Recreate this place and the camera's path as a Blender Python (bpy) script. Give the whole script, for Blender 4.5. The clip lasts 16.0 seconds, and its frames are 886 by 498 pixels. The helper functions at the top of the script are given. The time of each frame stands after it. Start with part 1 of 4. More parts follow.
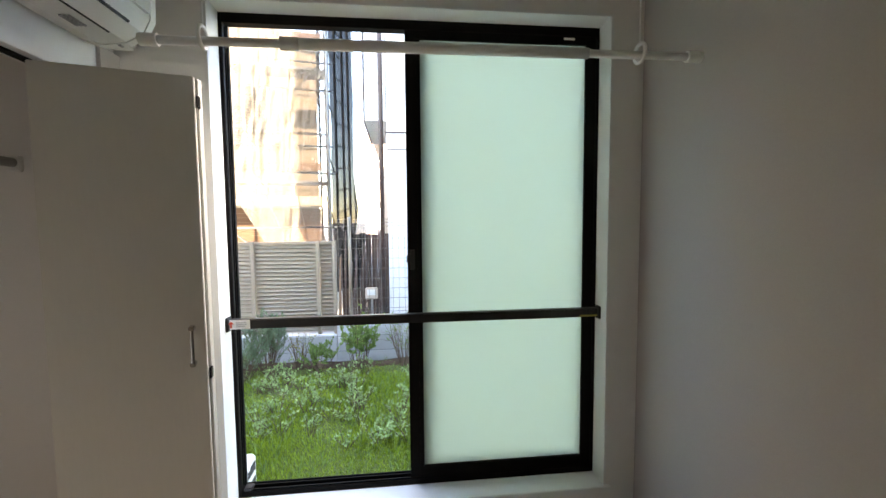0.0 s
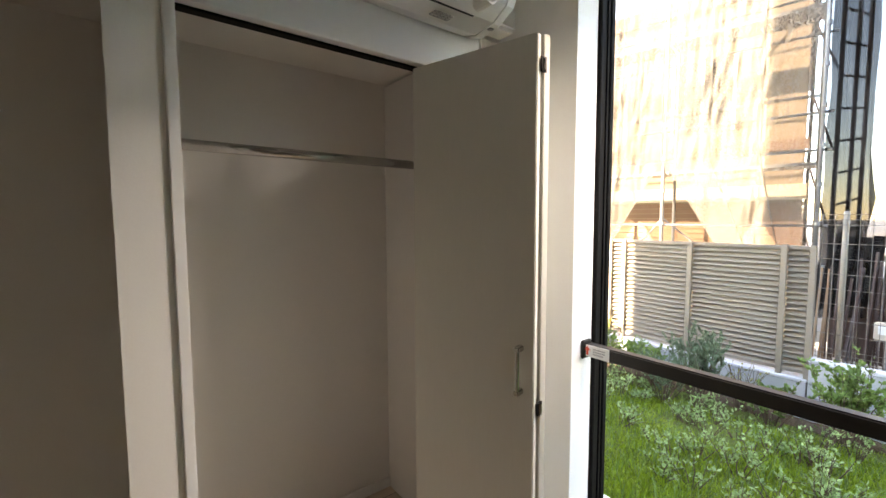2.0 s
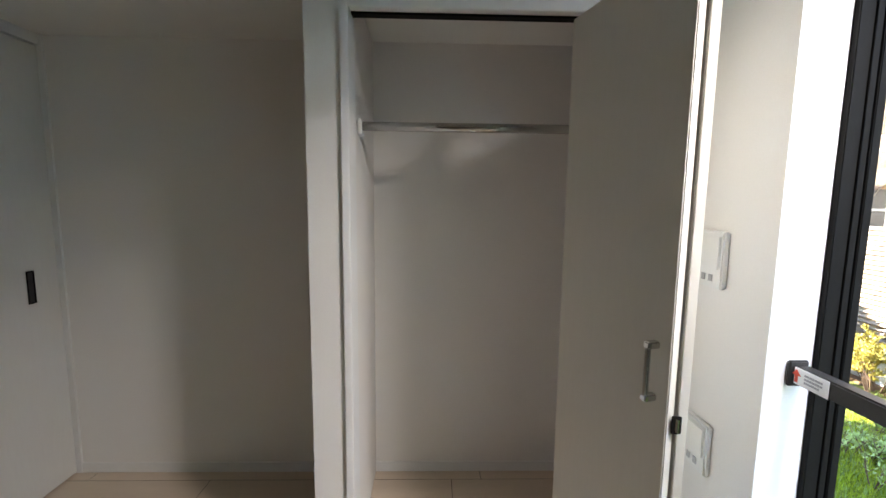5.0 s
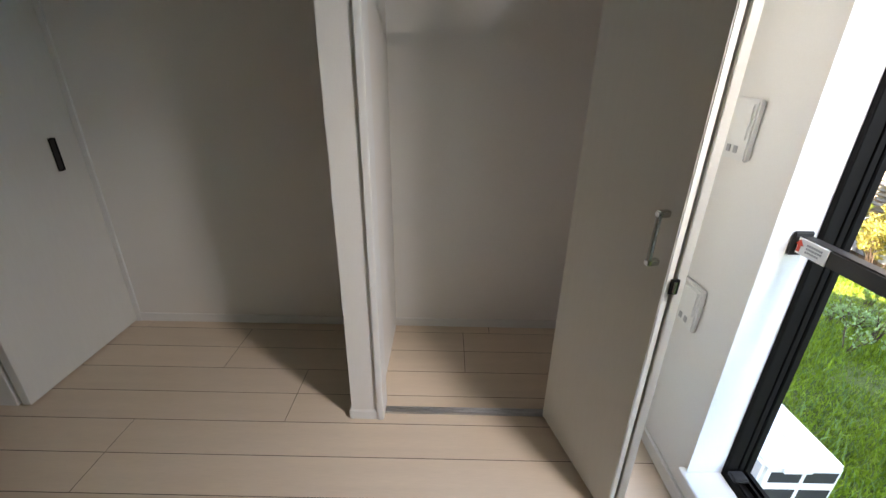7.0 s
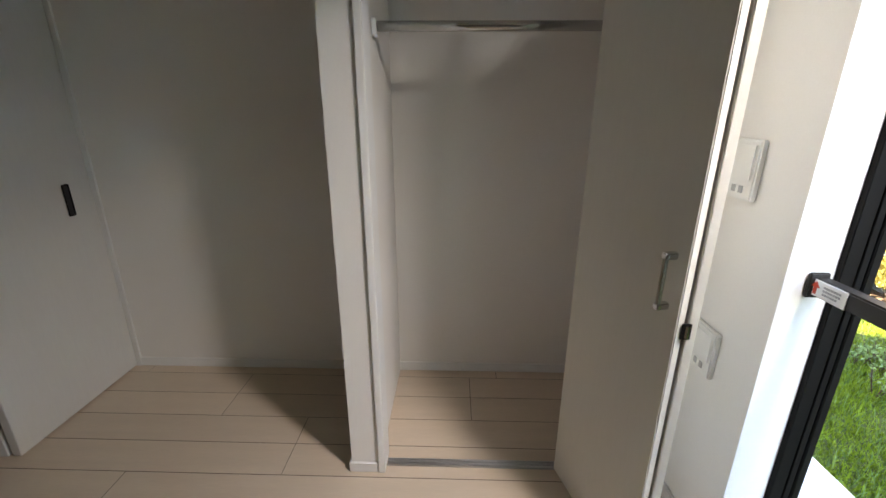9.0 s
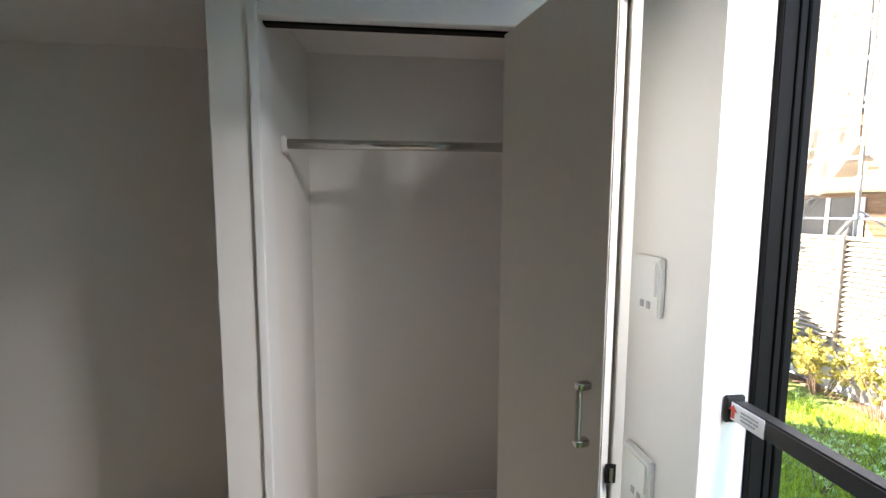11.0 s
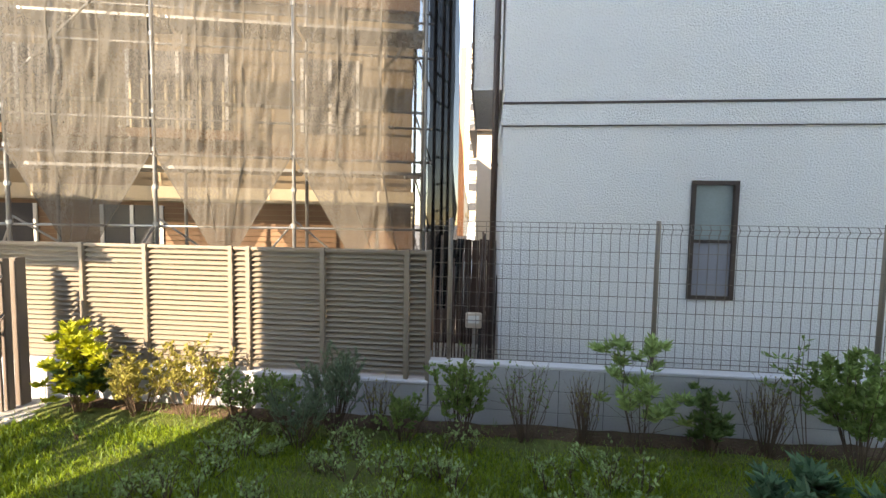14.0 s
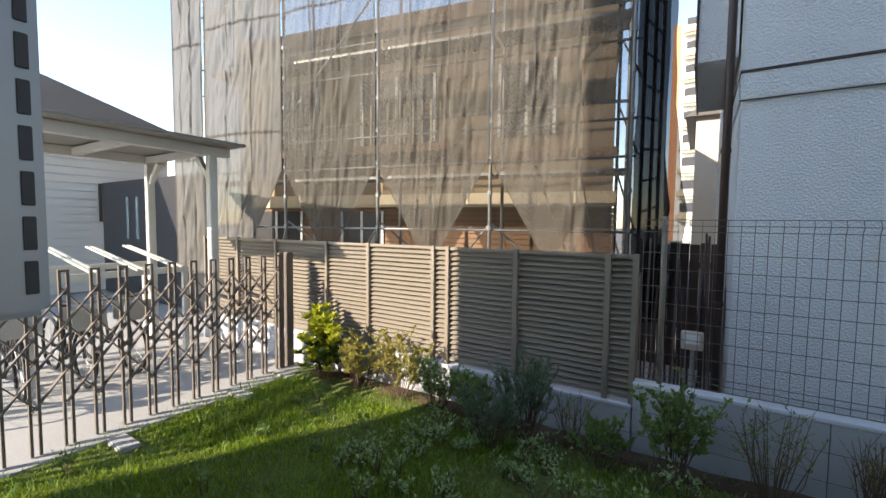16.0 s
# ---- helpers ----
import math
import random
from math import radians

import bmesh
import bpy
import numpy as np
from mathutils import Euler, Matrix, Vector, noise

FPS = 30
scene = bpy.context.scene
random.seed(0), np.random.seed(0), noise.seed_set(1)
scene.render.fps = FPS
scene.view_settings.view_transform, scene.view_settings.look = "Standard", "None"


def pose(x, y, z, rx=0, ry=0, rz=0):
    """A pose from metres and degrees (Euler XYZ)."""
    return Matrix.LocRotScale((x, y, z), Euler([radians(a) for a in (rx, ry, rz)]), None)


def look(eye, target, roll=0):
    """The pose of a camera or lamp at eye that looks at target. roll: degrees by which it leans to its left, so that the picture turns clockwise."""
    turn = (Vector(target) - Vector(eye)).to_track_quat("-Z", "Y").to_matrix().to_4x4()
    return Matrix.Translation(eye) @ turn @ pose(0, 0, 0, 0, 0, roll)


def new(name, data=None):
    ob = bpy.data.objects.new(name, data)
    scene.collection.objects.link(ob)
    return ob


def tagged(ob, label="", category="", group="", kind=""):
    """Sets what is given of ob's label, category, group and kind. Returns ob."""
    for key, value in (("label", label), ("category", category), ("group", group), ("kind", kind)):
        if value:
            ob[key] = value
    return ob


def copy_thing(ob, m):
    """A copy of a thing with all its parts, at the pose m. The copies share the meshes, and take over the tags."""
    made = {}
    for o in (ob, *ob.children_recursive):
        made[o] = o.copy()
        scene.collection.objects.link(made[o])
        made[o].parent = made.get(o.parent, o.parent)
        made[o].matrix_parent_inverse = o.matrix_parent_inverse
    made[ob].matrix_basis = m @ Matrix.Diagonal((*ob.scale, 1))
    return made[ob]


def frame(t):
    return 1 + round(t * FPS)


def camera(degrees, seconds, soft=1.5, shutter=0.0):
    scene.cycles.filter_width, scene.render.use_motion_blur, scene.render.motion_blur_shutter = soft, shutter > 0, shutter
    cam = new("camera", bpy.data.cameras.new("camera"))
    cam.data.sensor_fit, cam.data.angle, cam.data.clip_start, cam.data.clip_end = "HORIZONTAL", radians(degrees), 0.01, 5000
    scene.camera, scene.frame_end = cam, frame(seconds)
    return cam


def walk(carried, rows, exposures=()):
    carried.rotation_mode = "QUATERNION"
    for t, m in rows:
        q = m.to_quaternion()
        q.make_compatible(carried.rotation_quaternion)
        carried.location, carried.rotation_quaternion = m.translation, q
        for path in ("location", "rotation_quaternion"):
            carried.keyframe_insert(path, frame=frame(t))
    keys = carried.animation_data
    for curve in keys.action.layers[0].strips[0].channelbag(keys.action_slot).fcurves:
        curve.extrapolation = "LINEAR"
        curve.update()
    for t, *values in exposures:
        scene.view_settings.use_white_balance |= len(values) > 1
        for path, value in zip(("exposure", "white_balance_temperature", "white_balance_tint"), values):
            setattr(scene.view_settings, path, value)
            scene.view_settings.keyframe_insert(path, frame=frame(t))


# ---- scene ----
cam = camera(93.9, 16.0)
PATH = [
    (0, (0.364, -1.782, 1.347), (0.579, 0.202, 1.21), -0.5),
    (0.5, (0.397, -1.669, 1.34), (0.043, 0.295, 1.204), -0.4),
    (1, (0.388, -1.507, 1.351), (-0.467, 0.295, 1.207), -0.3),
    (1.5, (0.391, -1.345, 1.338), (-0.864, 0.206, 1.198), -0.3),
    (2, (0.421, -1.179, 1.348), (-1.156, 0.043, 1.204), -0.2),
    (2.5, (0.415, -1.062, 1.329), (-1.37, -0.171, 1.188), -0.3),
    (3, (0.425, -0.967, 1.346), (-1.488, -0.403, 1.198), -0.2),
    (5.5, (0.56, -0.824, 1.292), (-1.418, -0.842, 1.0), 0.5),
    (6, (0.566, -0.832, 1.287), (-1.376, -0.847, 0.811), 0.8),
    (6.5, (0.567, -0.834, 1.292), (-1.318, -0.842, 0.625), 1.0),
    (7, (0.569, -0.837, 1.289), (-1.264, -0.844, 0.489), 1.0),
    (7.5, (0.568, -0.835, 1.29), (-1.235, -0.844, 0.425), 0.9),
    (8, (0.564, -0.838, 1.291), (-1.249, -0.844, 0.447), 0.9),
    (8.5, (0.553, -0.829, 1.291), (-1.31, -0.847, 0.563), 0.6),
    (11, (0.452, -0.705, 1.35), (-1.529, -0.515, 1.16), 0.2),
    (11.5, (0.375, -0.617, 1.408), (-1.447, 0.183, 1.208), 0.4),
    (12, (0.265, -0.476, 1.396), (-1.194, 0.88, 1.212), 0.5),
    (12.5, (0.194, -0.301, 1.419), (-0.853, 1.394, 1.239), 0.7),
    (13, (0.162, -0.228, 1.403), (-0.487, 1.657, 1.236), 1.0),
    (13.5, (0.08, -0.149, 1.372), (-0.251, 1.818, 1.229), 1.1),
    (14, (0.034, -0.071, 1.354), (-0.162, 1.915, 1.229), 1.0),
    (14.5, (0.002, 0.028, 1.344), (-0.327, 1.997, 1.226), 1.1),
    (15, (-0.024, 0.079, 1.332), (-0.673, 1.967, 1.21), 1.0),
    (15.5, (-0.036, 0.089, 1.326), (-0.95, 1.864, 1.208), 0.7),
    (16, (-0.037, 0.09, 1.324), (-1.091, 1.786, 1.205), 0.6),
]
EXPOSURES = [(0, 4.75, 8000, 16), (1, 4.5, 8200, 17), (2.5, 4.8, 9000, 18), (3, 4.95, 9000, 18), (5.5, 4.75, 7300, 15), (8.5, 4.65, 7800, 16), (11, 4.8, 7200, 15),
             (11.5, 4.0, 7200, 13), (12, 3.65, 8200, 15), (12.5, 3.05, 8700, 15), (13, 2.8, 8800, 16), (14.5, 2.65, 8400, 15), (16, 2.0, 7200, 13)]
walk(cam, [(t, look(eye, target, roll)) for t, eye, target, roll in PATH], EXPOSURES)

# ---- world, sun, exposure ----
SUN_DIR = Vector((0.42, 0.77, -0.43)).normalized()
world = bpy.data.worlds.new("sky")
scene.world = world
world.use_nodes = True
wn = world.node_tree.nodes
sky = wn.new("ShaderNodeTexSky")
sky.sky_type = "NISHITA"
sky.sun_disc = False
sky.sun_elevation = math.asin(-SUN_DIR.z)
sky.sun_rotation = math.atan2(-SUN_DIR.x, -SUN_DIR.y)
sky.air_density, sky.dust_density, sky.ozone_density = 1.0, 0.15, 1.5
wn["Background"].inputs["Strength"].default_value = 0.135
world.node_tree.links.new(sky.outputs[0], wn["Background"].inputs["Color"])
sun_data = bpy.data.lights.new("sun", "SUN")
sun_data.energy, sun_data.angle, sun_data.color = 2.7, radians(0.6), (1.0, 0.93, 0.82)
sun = new("sun", sun_data)
sun.rotation_mode = "QUATERNION"
sun.rotation_quaternion = SUN_DIR.to_track_quat("-Z", "Y")
sun.location = (-8, -10, 9)

# added area lamp behind the frosted half of the window, standing in for daylight
glow = bpy.data.lights.new("window_daylight_fill", "AREA")
glow.shape, glow.size, glow.size_y, glow.energy, glow.color = "RECTANGLE", 0.80, 1.92, 0.22, (1.0, 0.93, 0.95)
lamp = new("window_daylight_fill", glow)
lamp.matrix_world = look((0.85, 0.1275, 1.17), (0.85, -2.0, 1.17))
# added area lamp under the head of the open half, boosting the sky light
high = bpy.data.lights.new("window_sky_fill", "AREA")
high.shape, high.size, high.size_y, high.energy, high.color = "RECTANGLE", 0.20, 0.10, 0.30, (0.97, 0.97, 1.0)
lamp = new("window_sky_fill", high)
lamp.matrix_world = look((0.31, 0.134, 2.11), (-0.85, -0.95, 0.0))
high.spread = radians(84)

# ---- materials ----
def mat(name, base, rough=0.6, var=0.12, big=1.5, fine=40.0, bump=0.1, metal=0.0, stretch=(1, 1, 1), rnd=0.0, island=0.0, spec=0.4, dist=0.01):
    m = bpy.data.materials.new(name)
    m.use_nodes = True
    n, l = m.node_tree.nodes, m.node_tree.links
    b = n["Principled BSDF"]
    tc = n.new("ShaderNodeTexCoord")
    mp = n.new("ShaderNodeMapping")
    mp.inputs["Scale"].default_value = stretch
    l.new(tc.outputs["Object"], mp.inputs["Vector"])
    a = n.new("ShaderNodeTexNoise")
    a.inputs["Scale"].default_value, a.inputs["Detail"].default_value = big, 5
    f = n.new("ShaderNodeTexNoise")
    f.inputs["Scale"].default_value, f.inputs["Detail"].default_value = fine, 4
    l.new(mp.outputs[0], a.inputs["Vector"])
    l.new(mp.outputs[0], f.inputs["Vector"])
    s = n.new("ShaderNodeMath")
    s.operation = "ADD"
    l.new(a.outputs["Fac"], s.inputs[0])
    l.new(f.outputs["Fac"], s.inputs[1])
    out = s.outputs[0]
    k = 2.0
    if rnd or island:
        src = n.new("ShaderNodeObjectInfo") if rnd else n.new("ShaderNodeNewGeometry")
        mu = n.new("ShaderNodeMath")
        mu.operation = "MULTIPLY_ADD"
        l.new(src.outputs["Random" if rnd else "Random Per Island"], mu.inputs[0])
        mu.inputs[1].default_value = rnd or island
        l.new(out, mu.inputs[2])
        out = mu.outputs[0]
        k += rnd or island
    mr = n.new("ShaderNodeMapRange")
    mr.inputs["From Min"].default_value, mr.inputs["From Max"].default_value = 0.25 * k, 0.75 * k
    mr.inputs["To Min"].default_value, mr.inputs["To Max"].default_value = 1 - var, 1 + var
    l.new(out, mr.inputs["Value"])
    mx = n.new("ShaderNodeVectorMath")
    mx.operation = "SCALE"
    mx.inputs[0].default_value = base
    l.new(mr.outputs[0], mx.inputs["Scale"])
    l.new(mx.outputs[0], b.inputs["Base Color"])
    b.inputs["Roughness"].default_value = rough
    b.inputs["Metallic"].default_value = metal
    b.inputs["Specular IOR Level"].default_value = spec
    if bump:
        bp = n.new("ShaderNodeBump")
        bp.inputs["Strength"].default_value, bp.inputs["Distance"].default_value = bump, dist
        l.new(f.outputs["Fac"], bp.inputs["Height"])
        l.new(bp.outputs[0], b.inputs["Normal"])
    return m


def leaf_mat(name, base, var=0.35, trans=0.35):
    m = mat(name, base, 0.55, var, 2.0, 30, 0, island=1.2, spec=0.25)
    n, l = m.node_tree.nodes, m.node_tree.links
    b = n["Principled BSDF"]
    t = n.new("ShaderNodeBsdfTranslucent")
    l.new(b.inputs["Base Color"].links[0].from_socket, t.inputs["Color"])
    mix = n.new("ShaderNodeMixShader")
    mix.inputs[0].default_value = trans
    l.new(b.outputs[0], mix.inputs[1])
    l.new(t.outputs[0], mix.inputs[2])
    l.new(mix.outputs[0], n["Material Output"].inputs["Surface"])
    return m


def sheet_mat(name, base, clear, trans=0.5):
    m = mat(name, base, 0.7, 0.14, 1.6, 60, 0.25, stretch=(1, 1, 0.5), spec=0.2, dist=0.02)
    n, l = m.node_tree.nodes, m.node_tree.links
    b = n["Principled BSDF"]
    t = n.new("ShaderNodeBsdfTranslucent")
    l.new(b.inputs["Base Color"].links[0].from_socket, t.inputs["Color"])
    mix = n.new("ShaderNodeMixShader")
    mix.inputs[0].default_value = trans
    l.new(b.outputs[0], mix.inputs[1])
    l.new(t.outputs[0], mix.inputs[2])
    tr = n.new("ShaderNodeBsdfTransparent")
    mix2 = n.new("ShaderNodeMixShader")
    mix2.inputs[0].default_value = clear
    l.new(mix.outputs[0], mix2.inputs[1])
    l.new(tr.outputs[0], mix2.inputs[2])
    l.new(mix2.outputs[0], n["Material Output"].inputs["Surface"])
    return m


def frosted_mat():
    m = mat("frosted_glass", (0.50, 0.56, 0.52), 0.35, 0.03, 1.0, 80, 0.03, spec=0.5)
    n, l = m.node_tree.nodes, m.node_tree.links
    b = n["Principled BSDF"]
    t = n.new("ShaderNodeBsdfTranslucent")
    t.inputs["Color"].default_value = (0.71, 0.775, 0.735, 1)
    mix = n.new("ShaderNodeMixShader")
    mix.inputs[0].default_value = 0.88
    l.new(b.outputs[0], mix.inputs[1])
    l.new(t.outputs[0], mix.inputs[2])
    l.new(mix.outputs[0], n["Material Output"].inputs["Surface"])
    return m


M_WALL = mat("wallpaper_white", (0.82, 0.80, 0.77), 0.85, 0.03, 0.8, 260, 0.12, spec=0.2, dist=0.002)
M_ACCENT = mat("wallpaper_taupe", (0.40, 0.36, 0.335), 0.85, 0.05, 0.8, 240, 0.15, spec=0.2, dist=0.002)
M_CEIL = mat("ceiling_paper", (0.80, 0.79, 0.76), 0.9, 0.03, 0.8, 220, 0.1, spec=0.2, dist=0.002)
M_TRIM = mat("white_trim", (0.80, 0.80, 0.79), 0.4, 0.02, 2, 60, 0.02)
M_LEAF = mat("cream_door_sheet", (0.66, 0.64, 0.58), 0.5, 0.03, 1.0, 90, 0.03, stretch=(1, 1, 0.15))
M_DOOR = mat("white_door_sheet", (0.72, 0.71, 0.68), 0.5, 0.03, 1.0, 90, 0.03, stretch=(1, 1, 0.15))
M_PLANK = mat("pale_oak_plank", (0.63, 0.52, 0.41), 0.42, 0.10, 2.5, 30, 0.05, stretch=(9, 0.6, 1), rnd=0.5, dist=0.002)
M_GROOVE = mat("floor_groove", (0.07, 0.05, 0.035), 0.8, 0.1, 3, 60, 0)
M_BLACK = mat("black_aluminium", (0.008, 0.0075, 0.007), 0.6, 0.15, 3, 120, 0.03, spec=0.08)
M_DARKBAR = mat("dark_bar", (0.03, 0.029, 0.028), 0.4, 0.15, 3, 120, 0.03, spec=0.25)
M_CHROME = mat("brushed_chrome", (0.50, 0.49, 0.47), 0.16, 0.06, 3, 60, 0.02, metal=1.0, stretch=(1, 0.05, 1))
M_ALU = mat("track_aluminium", (0.55, 0.55, 0.56), 0.35, 0.1, 3, 60, 0.03, metal=1.0)
M_PLASTIC = mat("white_plastic", (0.80, 0.80, 0.78), 0.35, 0.02, 2, 90, 0.02)
# Near-black colour stands in for the shade inside slots, gaps and recesses.
M_SHADE = mat("slot_shade", (0.03, 0.03, 0.032), 0.6, 0.1, 2, 40, 0)
M_LABEL = mat("white_label", (0.85, 0.85, 0.84), 0.5, 0.02, 2, 50, 0)
M_RED = mat("red_print", (0.75, 0.09, 0.05), 0.5, 0.05, 2, 50, 0)
M_GREYPRINT = mat("grey_print", (0.40, 0.40, 0.41), 0.5, 0.05, 2, 50, 0)
M_FROST = frosted_mat()
M_SOIL = mat("lawn_soil", (0.11, 0.13, 0.04), 0.95, 0.4, 1.3, 25, 0.6, spec=0.1, dist=0.03)
M_BED = mat("bare_soil", (0.11, 0.075, 0.05), 0.95, 0.35, 3, 30, 0.8, spec=0.1, dist=0.03)
M_GRASS = leaf_mat("grass_blade", (0.235, 0.33, 0.028), 0.5, 0.4)
M_CONC = mat("pale_concrete", (0.36, 0.35, 0.335), 0.85, 0.12, 0.9, 45, 0.25, spec=0.2)
M_BLOCK = mat("grey_block", (0.45, 0.46, 0.49), 0.85, 0.12, 2.2, 60, 0.3, rnd=0.4, spec=0.2)
M_JOINT = mat("dark_mortar", (0.17, 0.17, 0.18), 0.9, 0.15, 3, 60, 0.2, spec=0.1)
M_CAP = mat("block_coping", (0.64, 0.65, 0.68), 0.8, 0.1, 2.2, 60, 0.25, spec=0.2)
M_LOUV = mat("bronze_louvre", (0.23, 0.198, 0.158), 0.4, 0.07, 2, 60, 0.02, rnd=0.25, spec=0.45)
M_LPOST = mat("bronze_post", (0.24, 0.20, 0.16), 0.4, 0.07, 2, 60, 0.02)
M_MESH = mat("bronze_wire", (0.16, 0.14, 0.12), 0.45, 0.1, 2, 60, 0)
M_STUCCO = mat("pale_stucco", (0.76, 0.77, 0.77), 0.9, 0.06, 0.6, 55, 1.0, spec=0.15, dist=0.035)
M_BAND = mat("dark_flashing_and_shadow", (0.07, 0.055, 0.05), 0.5, 0.1, 2, 40, 0.02)
M_PIPE = mat("brown_pipe", (0.06, 0.035, 0.028), 0.4, 0.1, 2, 40, 0.02)
M_WFRAME = mat("brown_window_frame", (0.05, 0.035, 0.03), 0.4, 0.1, 2, 40, 0.02)
M_WGLASS = mat("obscured_pane", (0.22, 0.27, 0.28), 0.15, 0.12, 3, 40, 0.04, spec=0.6)
M_WGLASS2 = mat("screened_pane", (0.20, 0.21, 0.25), 0.5, 0.1, 3, 120, 0.04)
M_SHEET = sheet_mat("scaffold_mesh_sheet", (0.18, 0.168, 0.146), 0.34)
M_HEM = sheet_mat("sheet_hem", (0.16, 0.15, 0.13), 0.1)
M_SHEETEND = sheet_mat("dense_mesh_sheet", (0.17, 0.162, 0.148), 0.06, 0.3)
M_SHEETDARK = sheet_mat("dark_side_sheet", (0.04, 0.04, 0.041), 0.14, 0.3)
M_CLOTH = mat("dark_bunched_mesh", (0.05, 0.046, 0.044), 0.85, 0.3, 3, 30, 0.5, spec=0.1, dist=0.03)
M_STEEL = mat("galvanised_pipe", (0.36, 0.36, 0.35), 0.45, 0.12, 4, 60, 0.05, metal=0.6)
M_FACADE = mat("tan_siding", (0.30, 0.23, 0.15), 0.8, 0.12, 0.7, 22, 0.2, stretch=(1, 1, 6))
M_SIDE = mat("brown_siding_board", (0.22, 0.13, 0.075), 0.7, 0.15, 2, 30, 0.2, rnd=0.3)
M_CREAM = mat("cream_band", (0.62, 0.53, 0.38), 0.8, 0.08, 1, 30, 0.1)
M_OPENING = mat("dark_opening", (0.035, 0.035, 0.04), 0.4, 0.2, 1, 20, 0)
M_ROOF = mat("dark_roof_slate", (0.13, 0.115, 0.105), 0.75, 0.15, 2, 30, 0.3, rnd=0.3)
M_SIDING = mat("white_siding", (0.46, 0.46, 0.44), 0.7, 0.05, 1, 30, 0.05, rnd=0.15)
M_CARPORT = mat("grey_carport_steel", (0.50, 0.50, 0.47), 0.45, 0.08, 2, 40, 0.03)
M_DECK = mat("roof_sheet_underside", (0.22, 0.21, 0.19), 0.6, 0.12, 2, 40, 0.05, rnd=0.2)
M_RACK = mat("pale_rack_rail", (0.48, 0.48, 0.44), 0.4, 0.08, 2, 40, 0.02)
M_TYRE = mat("black_rubber", (0.025, 0.025, 0.026), 0.8, 0.15, 4, 60, 0.1)
M_GATE = mat("bronze_gate", (0.15, 0.12, 0.10), 0.42, 0.1, 3, 60, 0.02, spec=0.3)
M_BRACKET = mat("silver_bracket", (0.24, 0.245, 0.26), 0.4, 0.05, 2, 60, 0.02, metal=0.2)
M_BRICK = mat("orange_tile_facade", (0.55, 0.26, 0.14), 0.8, 0.06, 0.4, 3, 0)
M_WHITEB = mat("white_render", (0.78, 0.77, 0.74), 0.8, 0.05, 0.4, 3, 0)
M_BEIGEB = mat("beige_render", (0.62, 0.52, 0.42), 0.8, 0.06, 0.6, 6, 0.05)
M_TWIG = mat("twig_bark", (0.13, 0.085, 0.06), 0.9, 0.25, 6, 60, 0.2)
M_GREEN = leaf_mat("shrub_leaf", (0.13, 0.21, 0.07))
M_DULL = leaf_mat("dull_leaf", (0.20, 0.30, 0.09))
M_ROSEM = leaf_mat("rosemary_needle", (0.17, 0.24, 0.15))
M_YELLOW = leaf_mat("yellow_leaf", (0.50, 0.52, 0.05))
M_PALE = leaf_mat("pale_young_leaf", (0.32, 0.44, 0.16))
M_WEED = leaf_mat("weed_leaf", (0.30, 0.42, 0.17))
M_PLANT = leaf_mat("broad_leaf", (0.10, 0.20, 0.11))
M_DRY = leaf_mat("dry_yellow_leaf", (0.33, 0.30, 0.08))


# ---- mesh helpers ----
def box(bm, x0, y0, z0, x1, y1, z1, bev=0.0):
    r = bmesh.ops.create_cube(bm, size=1)
    vs = r["verts"]
    for v in vs:
        v.co = Vector((x0 + (v.co.x + 0.5) * (x1 - x0), y0 + (v.co.y + 0.5) * (y1 - y0), z0 + (v.co.z + 0.5) * (z1 - z0)))
    if bev:
        es = list({e for v in vs for e in v.link_edges})
        bmesh.ops.bevel(bm, geom=es, offset=bev, segments=2, affect="EDGES", clamp_overlap=True)
    return bm


def tube(bm, a, b, r, seg=10, r2=None):
    a, b = Vector(a), Vector(b)
    d = b - a
    q = d.to_track_quat("Z", "Y").to_matrix().to_4x4()
    bmesh.ops.create_cone(bm, cap_ends=True, segments=seg, radius1=r, radius2=r if r2 is None else r2, depth=d.length,
                          matrix=Matrix.Translation((a + b) / 2) @ q)
    return bm


def bar(bm, a, b, w, h):
    """A square bar from a to b."""
    a, b = Vector(a), Vector(b)
    d = b - a
    q = d.to_track_quat("Z", "X").to_matrix().to_4x4()
    bmesh.ops.create_cube(bm, size=1, matrix=Matrix.Translation((a + b) / 2) @ q @ Matrix.Diagonal((w, h, d.length, 1)))
    return bm


def torus(bm, c, r, t, n=32, k=8, plane="xz"):
    """A ring round c, of radius r and thickness t."""
    vs = []
    for i in range(n):
        a = i * math.tau / n
        for j in range(k):
            b = j * math.tau / k
            u, w = (r + t * math.cos(b)) * math.cos(a), (r + t * math.cos(b)) * math.sin(a)
            p = (u, t * math.sin(b), w) if plane == "xz" else (t * math.sin(b), u, w)
            vs.append(bm.verts.new(Vector(c) + Vector(p)))
    for i in range(n):
        for j in range(k):
            bm.faces.new((vs[i * k + j], vs[i * k + (j + 1) % k], vs[(i + 1) % n * k + (j + 1) % k], vs[(i + 1) % n * k + j]))
    bmesh.ops.recalc_face_normals(bm, faces=bm.faces[:])
    return bm


